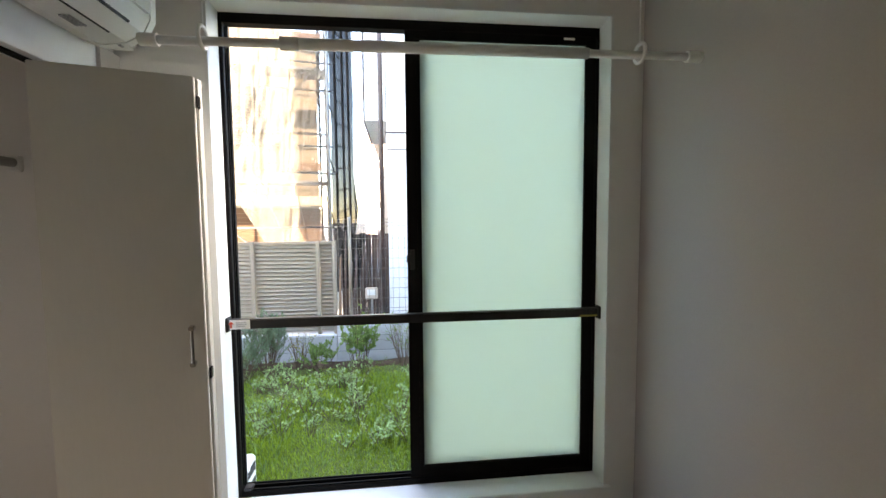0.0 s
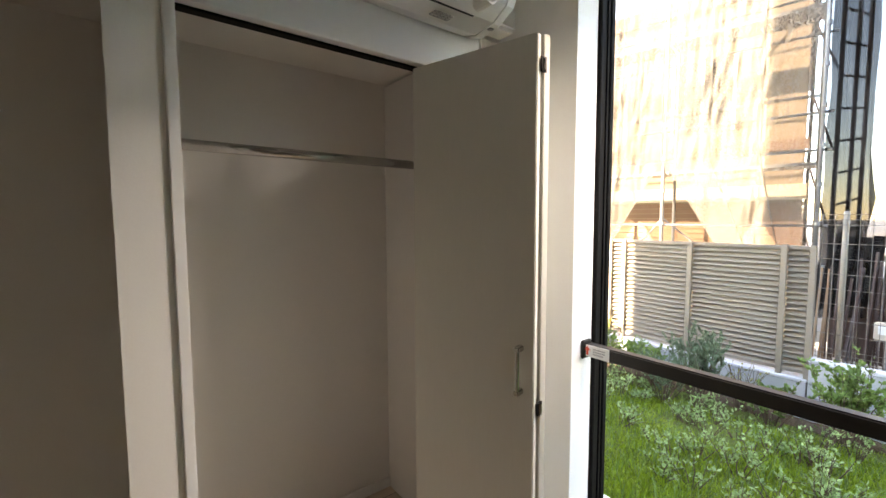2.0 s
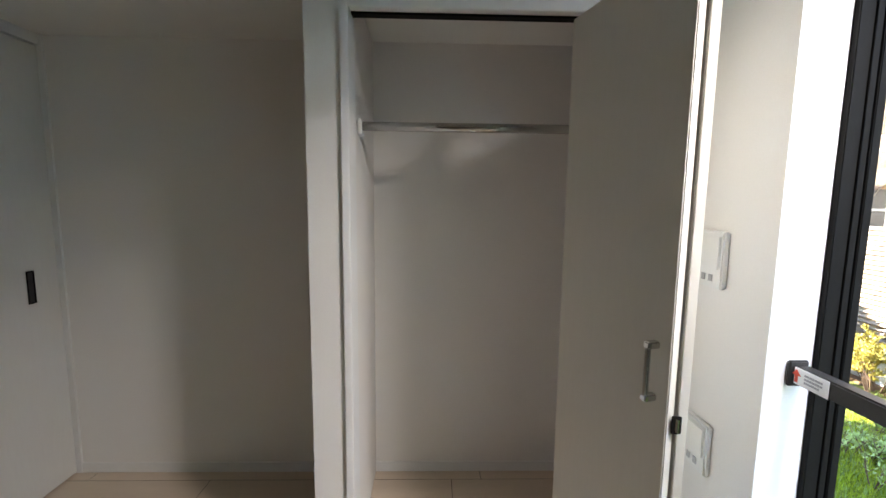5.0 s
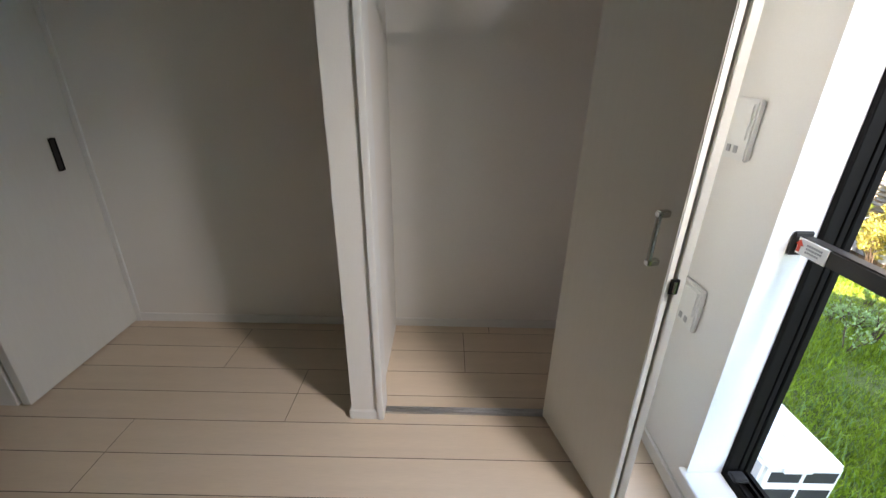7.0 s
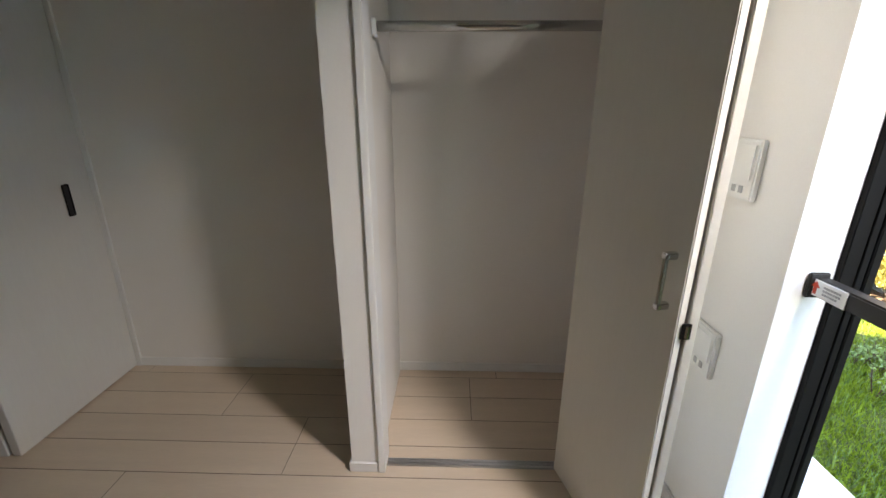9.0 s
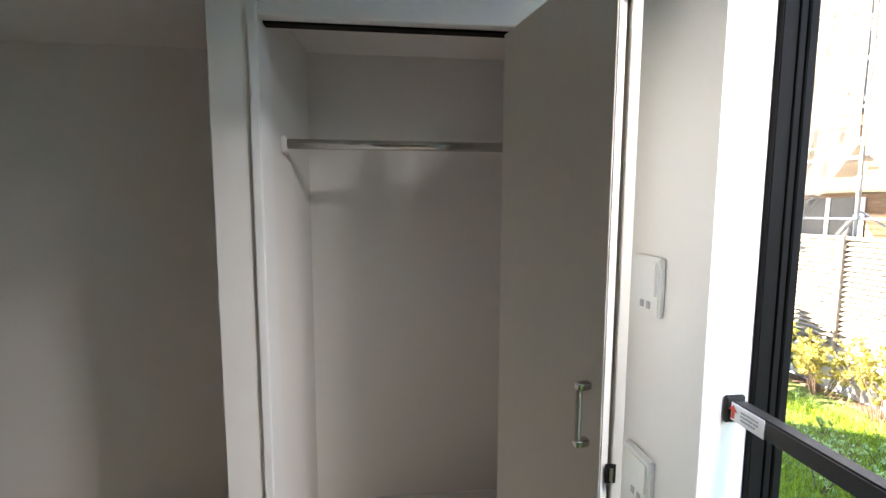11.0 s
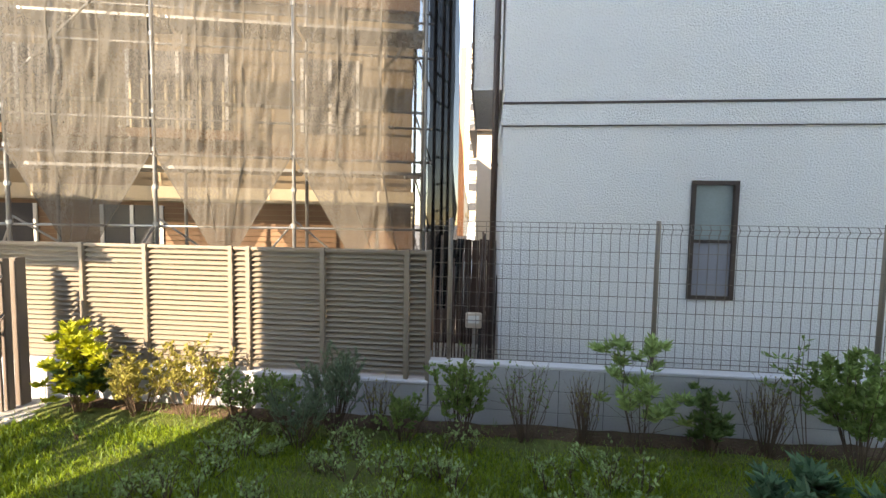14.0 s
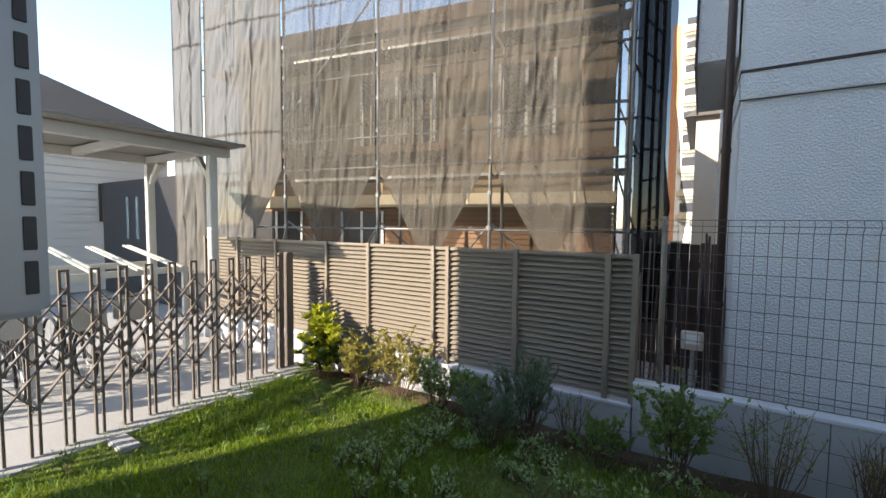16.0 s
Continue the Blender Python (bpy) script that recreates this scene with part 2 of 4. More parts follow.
def prism(bm, pts, axis, lo, hi):
    """An outline of 2D points swept along an axis."""
    def p(u, v, w):
        return {"x": (w, u, v), "y": (u, w, v), "z": (u, v, w)}[axis]
    a = [bm.verts.new(p(u, v, lo)) for u, v in pts]
    b = [bm.verts.new(p(u, v, hi)) for u, v in pts]
    bm.faces.new(a)
    bm.faces.new(b[::-1])
    for i in range(len(pts)):
        j = (i + 1) % len(pts)
        bm.faces.new((a[j], a[i], b[i], b[j]))
    bmesh.ops.recalc_face_normals(bm, faces=bm.faces[:])
    return bm


def origin(ob):
    return ob.location + (origin(ob.parent) if ob.parent else Vector())


def smooth(me):
    me.polygons.foreach_set("use_smooth", [True] * len(me.polygons))


def mesh_of(name, bm, material, at=Vector(), shade=False):
    bmesh.ops.translate(bm, verts=bm.verts[:], vec=-Vector(at))
    me = bpy.data.meshes.new(name)
    bm.to_mesh(me)
    bm.free()
    me.materials.append(material)
    if shade:
        smooth(me)
    return me


def thing(name, at, label, category, group="", kind=""):
    ob = new(name)
    ob.location = at
    ob.empty_display_size = 0.1
    return tagged(ob, label, category, group, kind)


def solid(name, bm, material, label, category, at=(0, 0, 0), group="", kind="", shade=False):
    """A thing or piece of the setting that is one mesh, given in world places."""
    ob = new(name, mesh_of(name, bm, material, at, shade))
    ob.location = at
    return tagged(ob, label, category, group, kind)


def part(name, bm, material, parent, label="", shade=False):
    """One mesh, given in world places, under a thing or a part."""
    ob = new(name, mesh_of(name, bm, material, origin(parent), shade))
    ob.parent = parent
    return tagged(ob, label)


def piece(name, me, parent, at):
    ob = new(name, me)
    ob.parent = parent
    ob.location = Vector(at) - origin(parent)
    return ob


B = bmesh.new
S = "structure"

# ---- the room: walls, floor, ceiling ----
FLOOR_Z, LAWN = 0.0, -0.52
WX0, WX1, WZ0, WZ1 = -0.352, 1.287, 0.135, 2.21      # window opening
YI, YO = -0.06, 0.125                                # inner and outer face of the window wall
XF, XB, XR = -0.685, -1.337, 1.423                  # closet front, closet back, right wall
YB, ZC = -3.7, 2.42

bm = B()
box(bm, -1.5, YI, -0.06, WX0, YO, 3.0)
box(bm, WX1, YI, -0.06, XR + 0.2, YO, 3.0)
box(bm, WX0, YI, WZ1, WX1, YO, 3.0)
box(bm, WX0, YI, -0.06, WX1, YO, WZ0)
solid("wall_window", bm, M_WALL, "white papered wall around the garden window", "wall", kind=S)
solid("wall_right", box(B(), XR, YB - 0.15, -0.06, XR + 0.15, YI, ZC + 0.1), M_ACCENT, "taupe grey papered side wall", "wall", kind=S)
solid("wall_back", box(B(), -1.5, YB - 0.15, -0.06, XR, YB, ZC + 0.1), M_WALL, "white papered back wall", "wall", kind=S)
solid("wall_closet_back", box(B(), XB - 0.15, YB, -0.06, XB, YI, ZC + 0.1), M_WALL, "white papered wall behind closet and alcove", "wall", kind=S)
solid("wall_closet_side", box(B(), XB, -0.165, -0.02, XF + 0.02, YI, 1.97), M_WALL, "white papered closet side wall beside the window wall", "wall", kind=S)
bm = B()
box(bm, XB, -1.192, -0.02, XF + 0.006, -1.092, 1.98)
solid("wall_partition", bm, M_WALL, "white partition wall between closet and alcove", "wall", kind=S)
solid("wall_header", box(B(), XF - 0.12, YB, 1.985, XF, YI, ZC + 0.1), M_WALL, "white wall over closet and alcove", "wall", kind=S)
solid("wall_alcove_end", box(B(), XB, -2.66, -0.02, -0.73, -2.565, 1.98), M_WALL, "white wall behind the sliding door", "wall", kind=S)
solid("ceiling", box(B(), XF - 0.12, YB, ZC, XR, YI, ZC + 0.1), M_CEIL, "white papered ceiling", "ceiling", kind=S)
solid("ceiling_low", box(B(), XB, YB, 1.98, XF - 0.12, YI, 2.06), M_CEIL, "white low ceiling over closet and alcove", "ceiling", kind=S)

# closet head, jamb and tracks
closet_trim = thing("trim_closet", (XF, -0.6, 0), "white closet door frame with head and jamb", "trim", kind=S)
part("head", box(B(), XF - 0.075, -1.0655, 1.835, XF + 0.008, -0.165, 1.984, 0.002), M_TRIM, closet_trim)
part("jamb", box(B(), XF - 0.085, -1.0915, 0.0, XF + 0.018, -1.066, 1.984, 0.003), M_TRIM, closet_trim)
part("jamb", box(B(), XF - 0.085, -0.166, 0.0, XF + 0.012, -0.148, 1.984, 0.002), M_TRIM, closet_trim)
part("head_track", box(B(), XF - 0.05, -1.064, 1.828, XF - 0.022, -0.168, 1.8345), M_BLACK, closet_trim, "dark top track")
bm = B()
box(bm, XF - 0.052, -1.064, 0.0, XF - 0.018, -0.168, 0.003)
for dx in (-0.051, -0.036, -0.021):
    box(bm, XF + dx, -1.064, 0.003, XF + dx + 0.003, -0.168, 0.008)
part("floor_track", bm, M_ALU, closet_trim, "aluminium floor track")

bb = thing("baseboard", (0, -1, 0), "white low baseboard along the walls", "baseboard", kind=S)
part("board", box(B(), XB, -2.5, 0, XB + 0.009, -1.202, 0.05, 0.002), M_TRIM, bb)
part("board", box(B(), XB, -1.0915, 0, XB + 0.009, -0.166, 0.05, 0.002), M_TRIM, bb)
part("board", box(B(), XF + 0.014, YI - 0.012, 0, XR, YI, 0.055, 0.002), M_TRIM, bb)
part("board", box(B(), XR - 0.01, YB, 0, XR, YI - 0.013, 0.055, 0.002), M_TRIM, bb)
part("board", box(B(), XF + 0.0065, -1.201, 0, XF + 0.015, -1.092, 0.045, 0.003), M_TRIM, bb)
part("board", box(B(), XB + 0.01, -1.201, 0, XF + 0.006, -1.1925, 0.045, 0.002), M_TRIM, bb)

# ---- window ----
win = thing("window_1", (0.46, 0.05, WZ0), "black aluminium sliding garden window with frosted panes, slid open", "window", kind=S)
bm = B()
box(bm, WX0, YI - 0.004, WZ0, WX0 + 0.0022, 0.044, WZ1, 0.0005)
box(bm, WX1 - 0.012, YI - 0.004, WZ0, WX1, 0.044, WZ1, 0.002)
box(bm, WX0 + 0.003, YI - 0.004, WZ1 - 0.012, WX1 - 0.012, 0.044, WZ1, 0.002)
part("reveal", bm, M_TRIM, win, "white reveal boards")
part("window_sill", box(B(), WX0 - 0.018, YI - 0.02, WZ0 - 0.022, WX1 + 0.018, 0.044, WZ0 + 0.006, 0.003), M_TRIM, win, "white sill board")


def ring(bm, x0, x1, z0, z1, y0, y1, w, wt=None, wb=None):
    wt, wb = wt or w, wb or w
    box(bm, x0, y0, z0, x0 + w, y1, z1, 0.002)
    box(bm, x1 - w, y0, z0, x1, y1, z1, 0.002)
    box(bm, x0 + w, y0, z1 - wt, x1 - w, y1, z1, 0.002)
    box(bm, x0 + w, y0, z0, x1 - w, y1, z0 + wb, 0.002)
    return bm


bm = B()
ring(bm, WX0, WX1, WZ0, WZ1, 0.0445, 0.065, 0.016, 0.05, 0.028)
ring(bm, WX0, WX1, WZ0, WZ1, 0.065, 0.105, 0.009, 0.04, 0.020)
ring(bm, WX0, WX1, WZ0, WZ1, 0.105, 0.126, 0.014, 0.035, 0.022)
for y in (0.05, 0.082, 0.1):
    box(bm, WX0 + 0.022, y, WZ0 + 0.02, WX1 - 0.022, y + 0.006, WZ0 + 0.036)
for y in (0.084,):
    box(bm, WX0 + 0.008, y, WZ0 + 0.036, WX0 + 0.014, y + 0.005, WZ1 - 0.05, 0.001)
part("window_frame", bm, M_BLACK, win)
part("track_end_stop", box(B(), WX0 + 0.024, 0.04, WZ0 + 0.03, WX0 + 0.06, 0.085, WZ0 + 0.045, 0.004), M_DARKBAR, win)
for k, (x0, x1, y0) in enumerate(((0.405, 1.262, 0.05), (0.432, 1.272, 0.088))):
    bm = ring(B(), x0, x1, WZ0 + 0.036, WZ1 - 0.045, y0, y0 + 0.03, 0.045, 0.04, 0.05)
    box(bm, x0 + 0.0452, y0 + 0.002, WZ0 + 0.086, x0 + 0.064, y0 + 0.028, WZ1 - 0.085)
    sash = part("sash", bm, M_BLACK, win)
    part("pane", box(B(), x0 + 0.043, y0 + 0.012, WZ0 + 0.08, x1 - 0.043, y0 + 0.018, WZ1 - 0.08), M_FROST, sash, "frosted green-white pane")
    if k == 0:
        bm = B()
        box(bm, x0 + 0.008, y0 - 0.012, 1.13, x0 + 0.032, y0 - 0.0005, 1.22, 0.004)
        box(bm, x0 - 0.006, y0 - 0.02, 1.16, x0 + 0.02, y0 - 0.009, 1.20, 0.004)
        part("latch", bm, M_DARKBAR, sash, "black crescent latch")
        part("top_label", box(B(), x1 - 0.15, y0 - 0.003, WZ1 - 0.066, x1 - 0.10, y0 - 0.0008, WZ1 - 0.056), M_LABEL, sash)

# guard bar across the window
GY = 0.04
gb = thing("guard_bar", (0.46, 0.01, 0.92), "black safety bar across the window with end sticker", "safety bar")
part("bar", box(B(), -0.338, GY - 0.045, 0.903, 1.265, GY - 0.012, 0.943, 0.004), M_DARKBAR, gb)
part("end_bracket", box(B(), -0.3495, GY - 0.056, 0.893, -0.340, GY - 0.01, 0.953, 0.003), M_DARKBAR, gb)
part("end_bracket", box(B(), 1.2655, GY - 0.056, 0.893, 1.2745, GY - 0.01, 0.953, 0.003), M_DARKBAR, gb)
st = part("sticker", box(B(), -0.336, GY - 0.0475, 0.904, -0.255, GY - 0.0455, 0.942), M_LABEL, gb, "white sticker with red arrow")
bm = B()
box(bm, -0.334, GY - 0.0487, 0.909, -0.326, GY - 0.0477, 0.926)
prism(bm, [(-0.341, 0.925), (-0.319, 0.925), (-0.330, 0.938)], "y", GY - 0.0487, GY - 0.0477)
part("arrow", bm, M_RED, st, "red upward arrow")
bm = B()
for z, w in ((0.931, 0.040), (0.923, 0.045), (0.915, 0.036)):
    for j in range(7):
        if j * 0.0062 < w:
            box(bm, -0.310 + j * 0.0062, GY - 0.0487, z - 0.002, -0.3055 + j * 0.0062, GY - 0.0477, z + 0.0022)
part("print", bm, M_GREYPRINT, st, "small grey print")
part("sticker", box(B(), 1.18, GY - 0.0475, 0.906, 1.26, GY - 0.0455, 0.914), M_DRY, gb, "narrow yellow sticker")

# curtain rail over the window
cr = thing("curtain_rail", (0.46, YI - 0.03, 2.265), "white double curtain rail over the window", "curtain rail")
part("rail", box(B(), -0.42, YI - 0.055, 2.262, 1.40, YI - 0.035, 2.28, 0.003), M_PLASTIC, cr)
part("rail", box(B(), -0.42, YI - 0.10, 2.262, 1.40, YI - 0.08, 2.28, 0.003), M_PLASTIC, cr)
for x in (-0.3, 0.46, 1.25):
    part("bracket", box(B(), x - 0.015, YI - 0.11, 2.2805, x + 0.015, YI, 2.295, 0.002), M_PLASTIC, cr)

# clothes drying pole on cords
PY, PZ = -0.45, 1.884
dp = thing("drying_pole", (0.5, PY, PZ), "white telescopic drying pole hung on cords before the window", "clothes pole")
part("thick_tube", tube(B(), (0.045, PY, PZ), (0.99, PY, PZ + 0.003), 0.017, 16), M_PLASTIC, dp, shade=True)
part("thin_tube", tube(B(), (-0.33, PY, PZ - 0.002), (0.06, PY, PZ), 0.0125, 16), M_PLASTIC, dp, shade=True)
part("thin_tube", tube(B(), (0.97, PY, PZ + 0.003), (1.36, PY, PZ + 0.004), 0.0125, 16), M_PLASTIC, dp, shade=True)
part("collar", tube(B(), (0.02, PY, PZ), (0.075, PY, PZ), 0.0195, 16), M_PLASTIC, dp)
part("end_cap", tube(B(), (-0.375, PY, PZ - 0.002), (-0.325, PY, PZ - 0.002), 0.018, 16), M_PLASTIC, dp)
part("end_cap", tube(B(), (1.335, PY, PZ + 0.004), (1.385, PY, PZ + 0.004), 0.018, 16), M_PLASTIC, dp)
for x in (-0.2, 1.17):
    part("hook_ring", torus(B(), (x, PY, PZ + 0.01), 0.031, 0.006, 24, 8, "yz"), M_PLASTIC, dp, shade=True)
    part("cord", tube(B(), (x, PY, PZ + 0.042), (x, PY, ZC), 0.003, 6), M_PLASTIC, dp)
    part("ceiling_mount", tube(B(), (x, PY, ZC - 0.02), (x, PY, ZC), 0.03, 16), M_PLASTIC, dp)

# air conditioner over the closet
ac = thing("air_conditioner", (XF, -0.62, 2.0), "white wall air conditioner over the closet doors", "air conditioner")
Y0, Y1 = -1.02, -0.24
prof = [(XF + 0.001, 1.965), (XF + 0.07, 1.945), (XF + 0.15, 1.955), (XF + 0.205, 1.985), (XF + 0.228, 2.03), (XF + 0.232, 2.19), (XF + 0.21, 2.225), (XF + 0.001, 2.235)]
part("body", prism(B(), prof, "y", Y0, Y1), M_PLASTIC, ac)
part("end_cap", prism(B(), [(XF + 0.001, 1.963), (XF + 0.07, 1.942), (XF + 0.152, 1.952), (XF + 0.208, 1.983), (XF + 0.232, 2.03), (XF + 0.236, 2.19), (XF + 0.212, 2.228), (XF + 0.001, 2.238)], "y", Y1 + 0.001, Y1 + 0.03), M_PLASTIC, ac)
part("front_panel", prism(B(), [(XF + 0.229, 2.04), (XF + 0.241, 2.04), (XF + 0.243, 2.185), (XF + 0.233, 2.19)], "y", Y0 + 0.02, Y1 - 0.02), M_PLASTIC, ac)
part("louvre_flap", prism(B(), [(XF + 0.155, 1.951), (XF + 0.205, 1.98), (XF + 0.2, 1.984), (XF + 0.152, 1.956)], "y", Y0 + 0.05, Y1 - 0.08), M_PLASTIC, ac)
bm = B()
prism(bm, [(XF + 0.146, 1.9505), (XF + 0.153, 1.9525), (XF + 0.153, 1.957), (XF + 0.146, 1.956)], "y", Y0 + 0.05, Y1 - 0.08)
prism(bm, [(XF + 0.207, 1.982), (XF + 0.213, 1.990), (XF + 0.209, 1.992), (XF + 0.205, 1.986)], "y", Y0 + 0.05, Y1 - 0.08)
part("outlet_gap", bm, M_SHADE, ac, "dark air outlet gap")
bm = B()
for i in range(3):
    for j in range(5):
        box(bm, XF + 0.09 + i * 0.012, Y1 - 0.2 + j * 0.014, 1.9435, XF + 0.097 + i * 0.012, Y1 - 0.19 + j * 0.014, 1.9475)
part("caution_print", bm, M_GREYPRINT, ac, "small grey print")
bm = B()
for i in range(3):
    box(bm, XF + 0.12 + i * 0.02, Y1 + 0.006, 1.945 + i * 0.009, XF + 0.132 + i * 0.02, Y1 + 0.022, 1.956 + i * 0.009)
part("indicator", bm, M_GREYPRINT, ac, "small grey indicator marks")
part("pipe_cover", box(B(), XF + 0.002, Y1 + 0.032, 1.99, XF + 0.09, YI - 0.001, 2.07, 0.012), M_PLASTIC, ac)

# folded closet door: two leaves
fd = thing("folding_door", (-0.5, -0.3, 0), "cream folding closet door, folded open beside the window wall", "closet door")


def leaf(name, a, b, side):
    """A door leaf between two plan points, thick to one side."""
    a, b = Vector((*a, 0)), Vector((*b, 0))
    d = (b - a).normalized()
    n = Vector((-d.y, d.x, 0)) * side
    m = Matrix((( d.x, n.x, 0, a.x), (d.y, n.y, 0, a.y), (0, 0, 1, 0), (0, 0, 0, 1)))
    bm2 = box(B(), 0, 0, 0.012, (b - a).length, 0.021, 1.823, 0.0025)
    bmesh.ops.transform(bm2, matrix=m, verts=bm2.verts[:])
    bmesh.ops.recalc_face_normals(bm2, faces=bm2.faces[:])
    return part(name, bm2, M_LEAF, fd), m


lf, m1 = leaf("leaf", (-0.700, -0.430), (-0.290, -0.320), 1)
bm = B()
tube(bm, (0.387, -0.026, 0.875), (0.387, -0.026, 1.0), 0.0065, 12)
for z in (0.875, 0.995):
    box(bm, 0.378, -0.033, z - 0.006, 0.396, -0.0005, z + 0.010, 0.003)
bmesh.ops.transform(bm, matrix=m1, verts=bm.verts[:])
part("handle", bm, M_CHROME, lf, "chrome bar handle")
lf2, m2 = leaf("leaf", (-0.2885, -0.2980), (-0.690, -0.190), -1)
for z in (0.06, 0.83, 1.745):
    bm = B()
    box(bm, -0.2895, -0.310, z - 0.02, -0.2855, -0.288, z + 0.02, 0.001)
    part("hinge", bm, M_BLACK, fd, "dark hinge plate")
    part("hinge_knuckle", tube(B(), (-0.2845, -0.2990, z - 0.015), (-0.2845, -0.2990, z + 0.015), 0.004, 8), M_CHROME, fd)

# closet rod
cl = thing("closet_rod", (-1.0, -0.62, 1.53), "chrome closet hanger rod between side walls", "closet rod")
part("rod", tube(B(), (-0.955, -1.09, 1.560), (-0.955, -0.167, 1.560), 0.016, 20), M_CHROME, cl, shade=True)
for y0, y1 in ((-1.0915, -1.075), (-0.185, -0.1655)):
    part("socket", box(B(), -0.978, y0, 1.529, -0.932, y1, 1.583, 0.004), M_PLASTIC, cl, "grey-white rod socket")

# sliding door in the alcove
sd = thing("door_1", (-1.0, -2.52, 0), "white sliding door with dark recessed pull", "door", kind=S)
dl = part("door_leaf", box(B(), XB + 0.012, -2.538, 0.008, -0.70, -2.502, 1.93, 0.002), M_DOOR, sd)
part("door_pull", ring(B(), -1.212, -1.176, 0.855, 0.995, -2.5018, -2.497, 0.006), M_BLACK, dl, "dark recessed pull")
part("pull_recess", box(B(), -1.207, -2.5018, 0.86, -1.181, -2.5005, 0.99), M_SHADE, dl)
part("door_jamb", box(B(), -0.728, -2.665, 0.0, -0.702, -2.56, 1.98, 0.002), M_TRIM, sd)
part("door_jamb", box(B(), XB + 0.0005, -2.56, 0.0, XB + 0.011, -2.48, 1.98), M_TRIM, sd)
part("door_head", box(B(), XB + 0.012, -2.55, 1.935, -0.70, -2.49, 1.979, 0.002), M_TRIM, sd)


# switch plates on the window wall
def plate(z0, z1, sockets):
    p = thing("wall_outlet", (-0.56, YI, z0), "white wall plate with switch and sockets by the window" if sockets else "white low wall plate with socket by the window", "wall plate", group="wall plates")
    part("plate", box(B(), -0.620, YI - 0.018, z0, -0.500, YI, z1, 0.004), M_PLASTIC, p)
    part("cover", box(B(), -0.610, YI - 0.023, z0 + (z1 - z0) * 0.34, -0.510, YI - 0.0185, z1 - 0.012, 0.002), M_PLASTIC, p)
    for j in range(2):
        part("socket", box(B(), -0.575 + j * 0.028, YI - 0.0205, z0 + 0.018, -0.561 + j * 0.028, YI - 0.0182, z0 + 0.036), M_GREYPRINT, p, "small grey socket")


plate(1.08, 1.232, True)
plate(0.555, 0.70, False)

# ---- our building outside ----
bm = B()
box(bm, -4.13, -4.2, LAWN - 0.3, -1.51, YO - 0.002, 9.0)
box(bm, XR + 0.205, -4.2, LAWN - 0.3, 9.0, YO - 0.002, 9.0)
box(bm, -1.508, -0.05, 3.002, XR + 0.203, YO - 0.002, 9.0)
box(bm, -1.508, -4.2, LAWN - 0.3, XR + 0.203, YO - 0.001, -0.19)
solid("wall_outside", bm, M_STUCCO, "pale rendered outer wall of the apartment house", "wall", kind=S)
solid("roof_slab", box(B(), -4.125, -4.195, 2.6, 9.0, -0.055, 2.8), M_CONC, "concrete slab over the room", "slab", kind=S)

# clothes pole bracket on the outer wall
br = thing("pole_bracket", (-0.55, YO, 1.2), "grey metal clothes pole bracket with slots on outer wall", "bracket")
bm = B()
box(bm, -0.535, YO + 0.012, 1.242, -0.510, 0.213, 1.90, 0.006)
part("arm", bm, M_BRACKET, br)
for i in range(14):
    z = 1.262 + i * 0.037
    part("slot", box(B(), -0.5103, 0.1965, z, -0.5085, 0.2050, z + 0.028, 0.0006), M_SHADE, br, "dark oval slot")
part("wall_plate", box(B(), -0.58, YO + 0.0005, 1.5, -0.46, YO + 0.0115, 1.8, 0.002), M_BRACKET, br)

# outdoor unit of the air conditioner
ou = thing("outdoor_unit", (-0.84, 0.43, LAWN), "white air conditioner outdoor unit beside the wall", "outdoor unit")
bm = box(B(), -1.23, 0.285, LAWN + 0.08, -0.452, 0.57, 0.052, 0.012)
part("casing", bm, M_PLASTIC, ou)
for i in range(6):
    y = 0.315 + i * 0.042
    part("top_rib", box(B(), -1.18, y, 0.0523, -0.50, y + 0.022, 0.0555, 0.001), M_PLASTIC, ou)
for j in range(5):
    for k in range(2):
        part("grille_slot", box(B(), -0.4525, 0.315 + k * 0.125, -0.03 - j * 0.085, -0.4505, 0.425 + k * 0.125, 0.025 - j * 0.085 - 0.005, 0.0005), M_SHADE, ou, "dark side grille opening")
part("side_grip", box(B(), -0.4515, 0.35, 0.022, -0.442, 0.45, 0.038, 0.003), M_PLASTIC, ou)
for x in (-1.12, -0.56):
    part("foot", box(B(), x - 0.05, 0.26, LAWN, x + 0.05, 0.59, LAWN + 0.0795, 0.008), M_CONC, ou, "concrete foot block")

# ---- ground ----
bm = B()
bmesh.ops.create_grid(bm, x_segments=2, y_segments=2, size=400)
bmesh.ops.translate(bm, verts=bm.verts[:], vec=(0, 0, LAWN - 0.03))
solid("ground", bm, M_CONC, "pale concrete ground around the houses", "ground", kind=S)
bm = B()
NX, NY = 90, 40
for i in range(NX + 1):
    for j in range(NY + 1):
        x, y = -4.17 + i * 10.2 / NX, YO + 0.02 + j * (3.64 - YO) / NY
        bm.verts.new((x, y, LAWN + 0.02 * noise.noise((x * 1.3, y * 1.3, 0)) + (0.03 if y > 3.3 else 0)))
bm.verts.ensure_lookup_table()
for i in range(NX):
    for j in range(NY):
        a = i * (NY + 1) + j
        bm.faces.new((bm.verts[a], bm.verts[a + NY + 1], bm.verts[a + NY + 2], bm.verts[a + 1]))
solid("lawn", bm, M_SOIL, "green lawn with bare patches between wall and fence", "lawn", kind=S, shade=True)
bm = B()
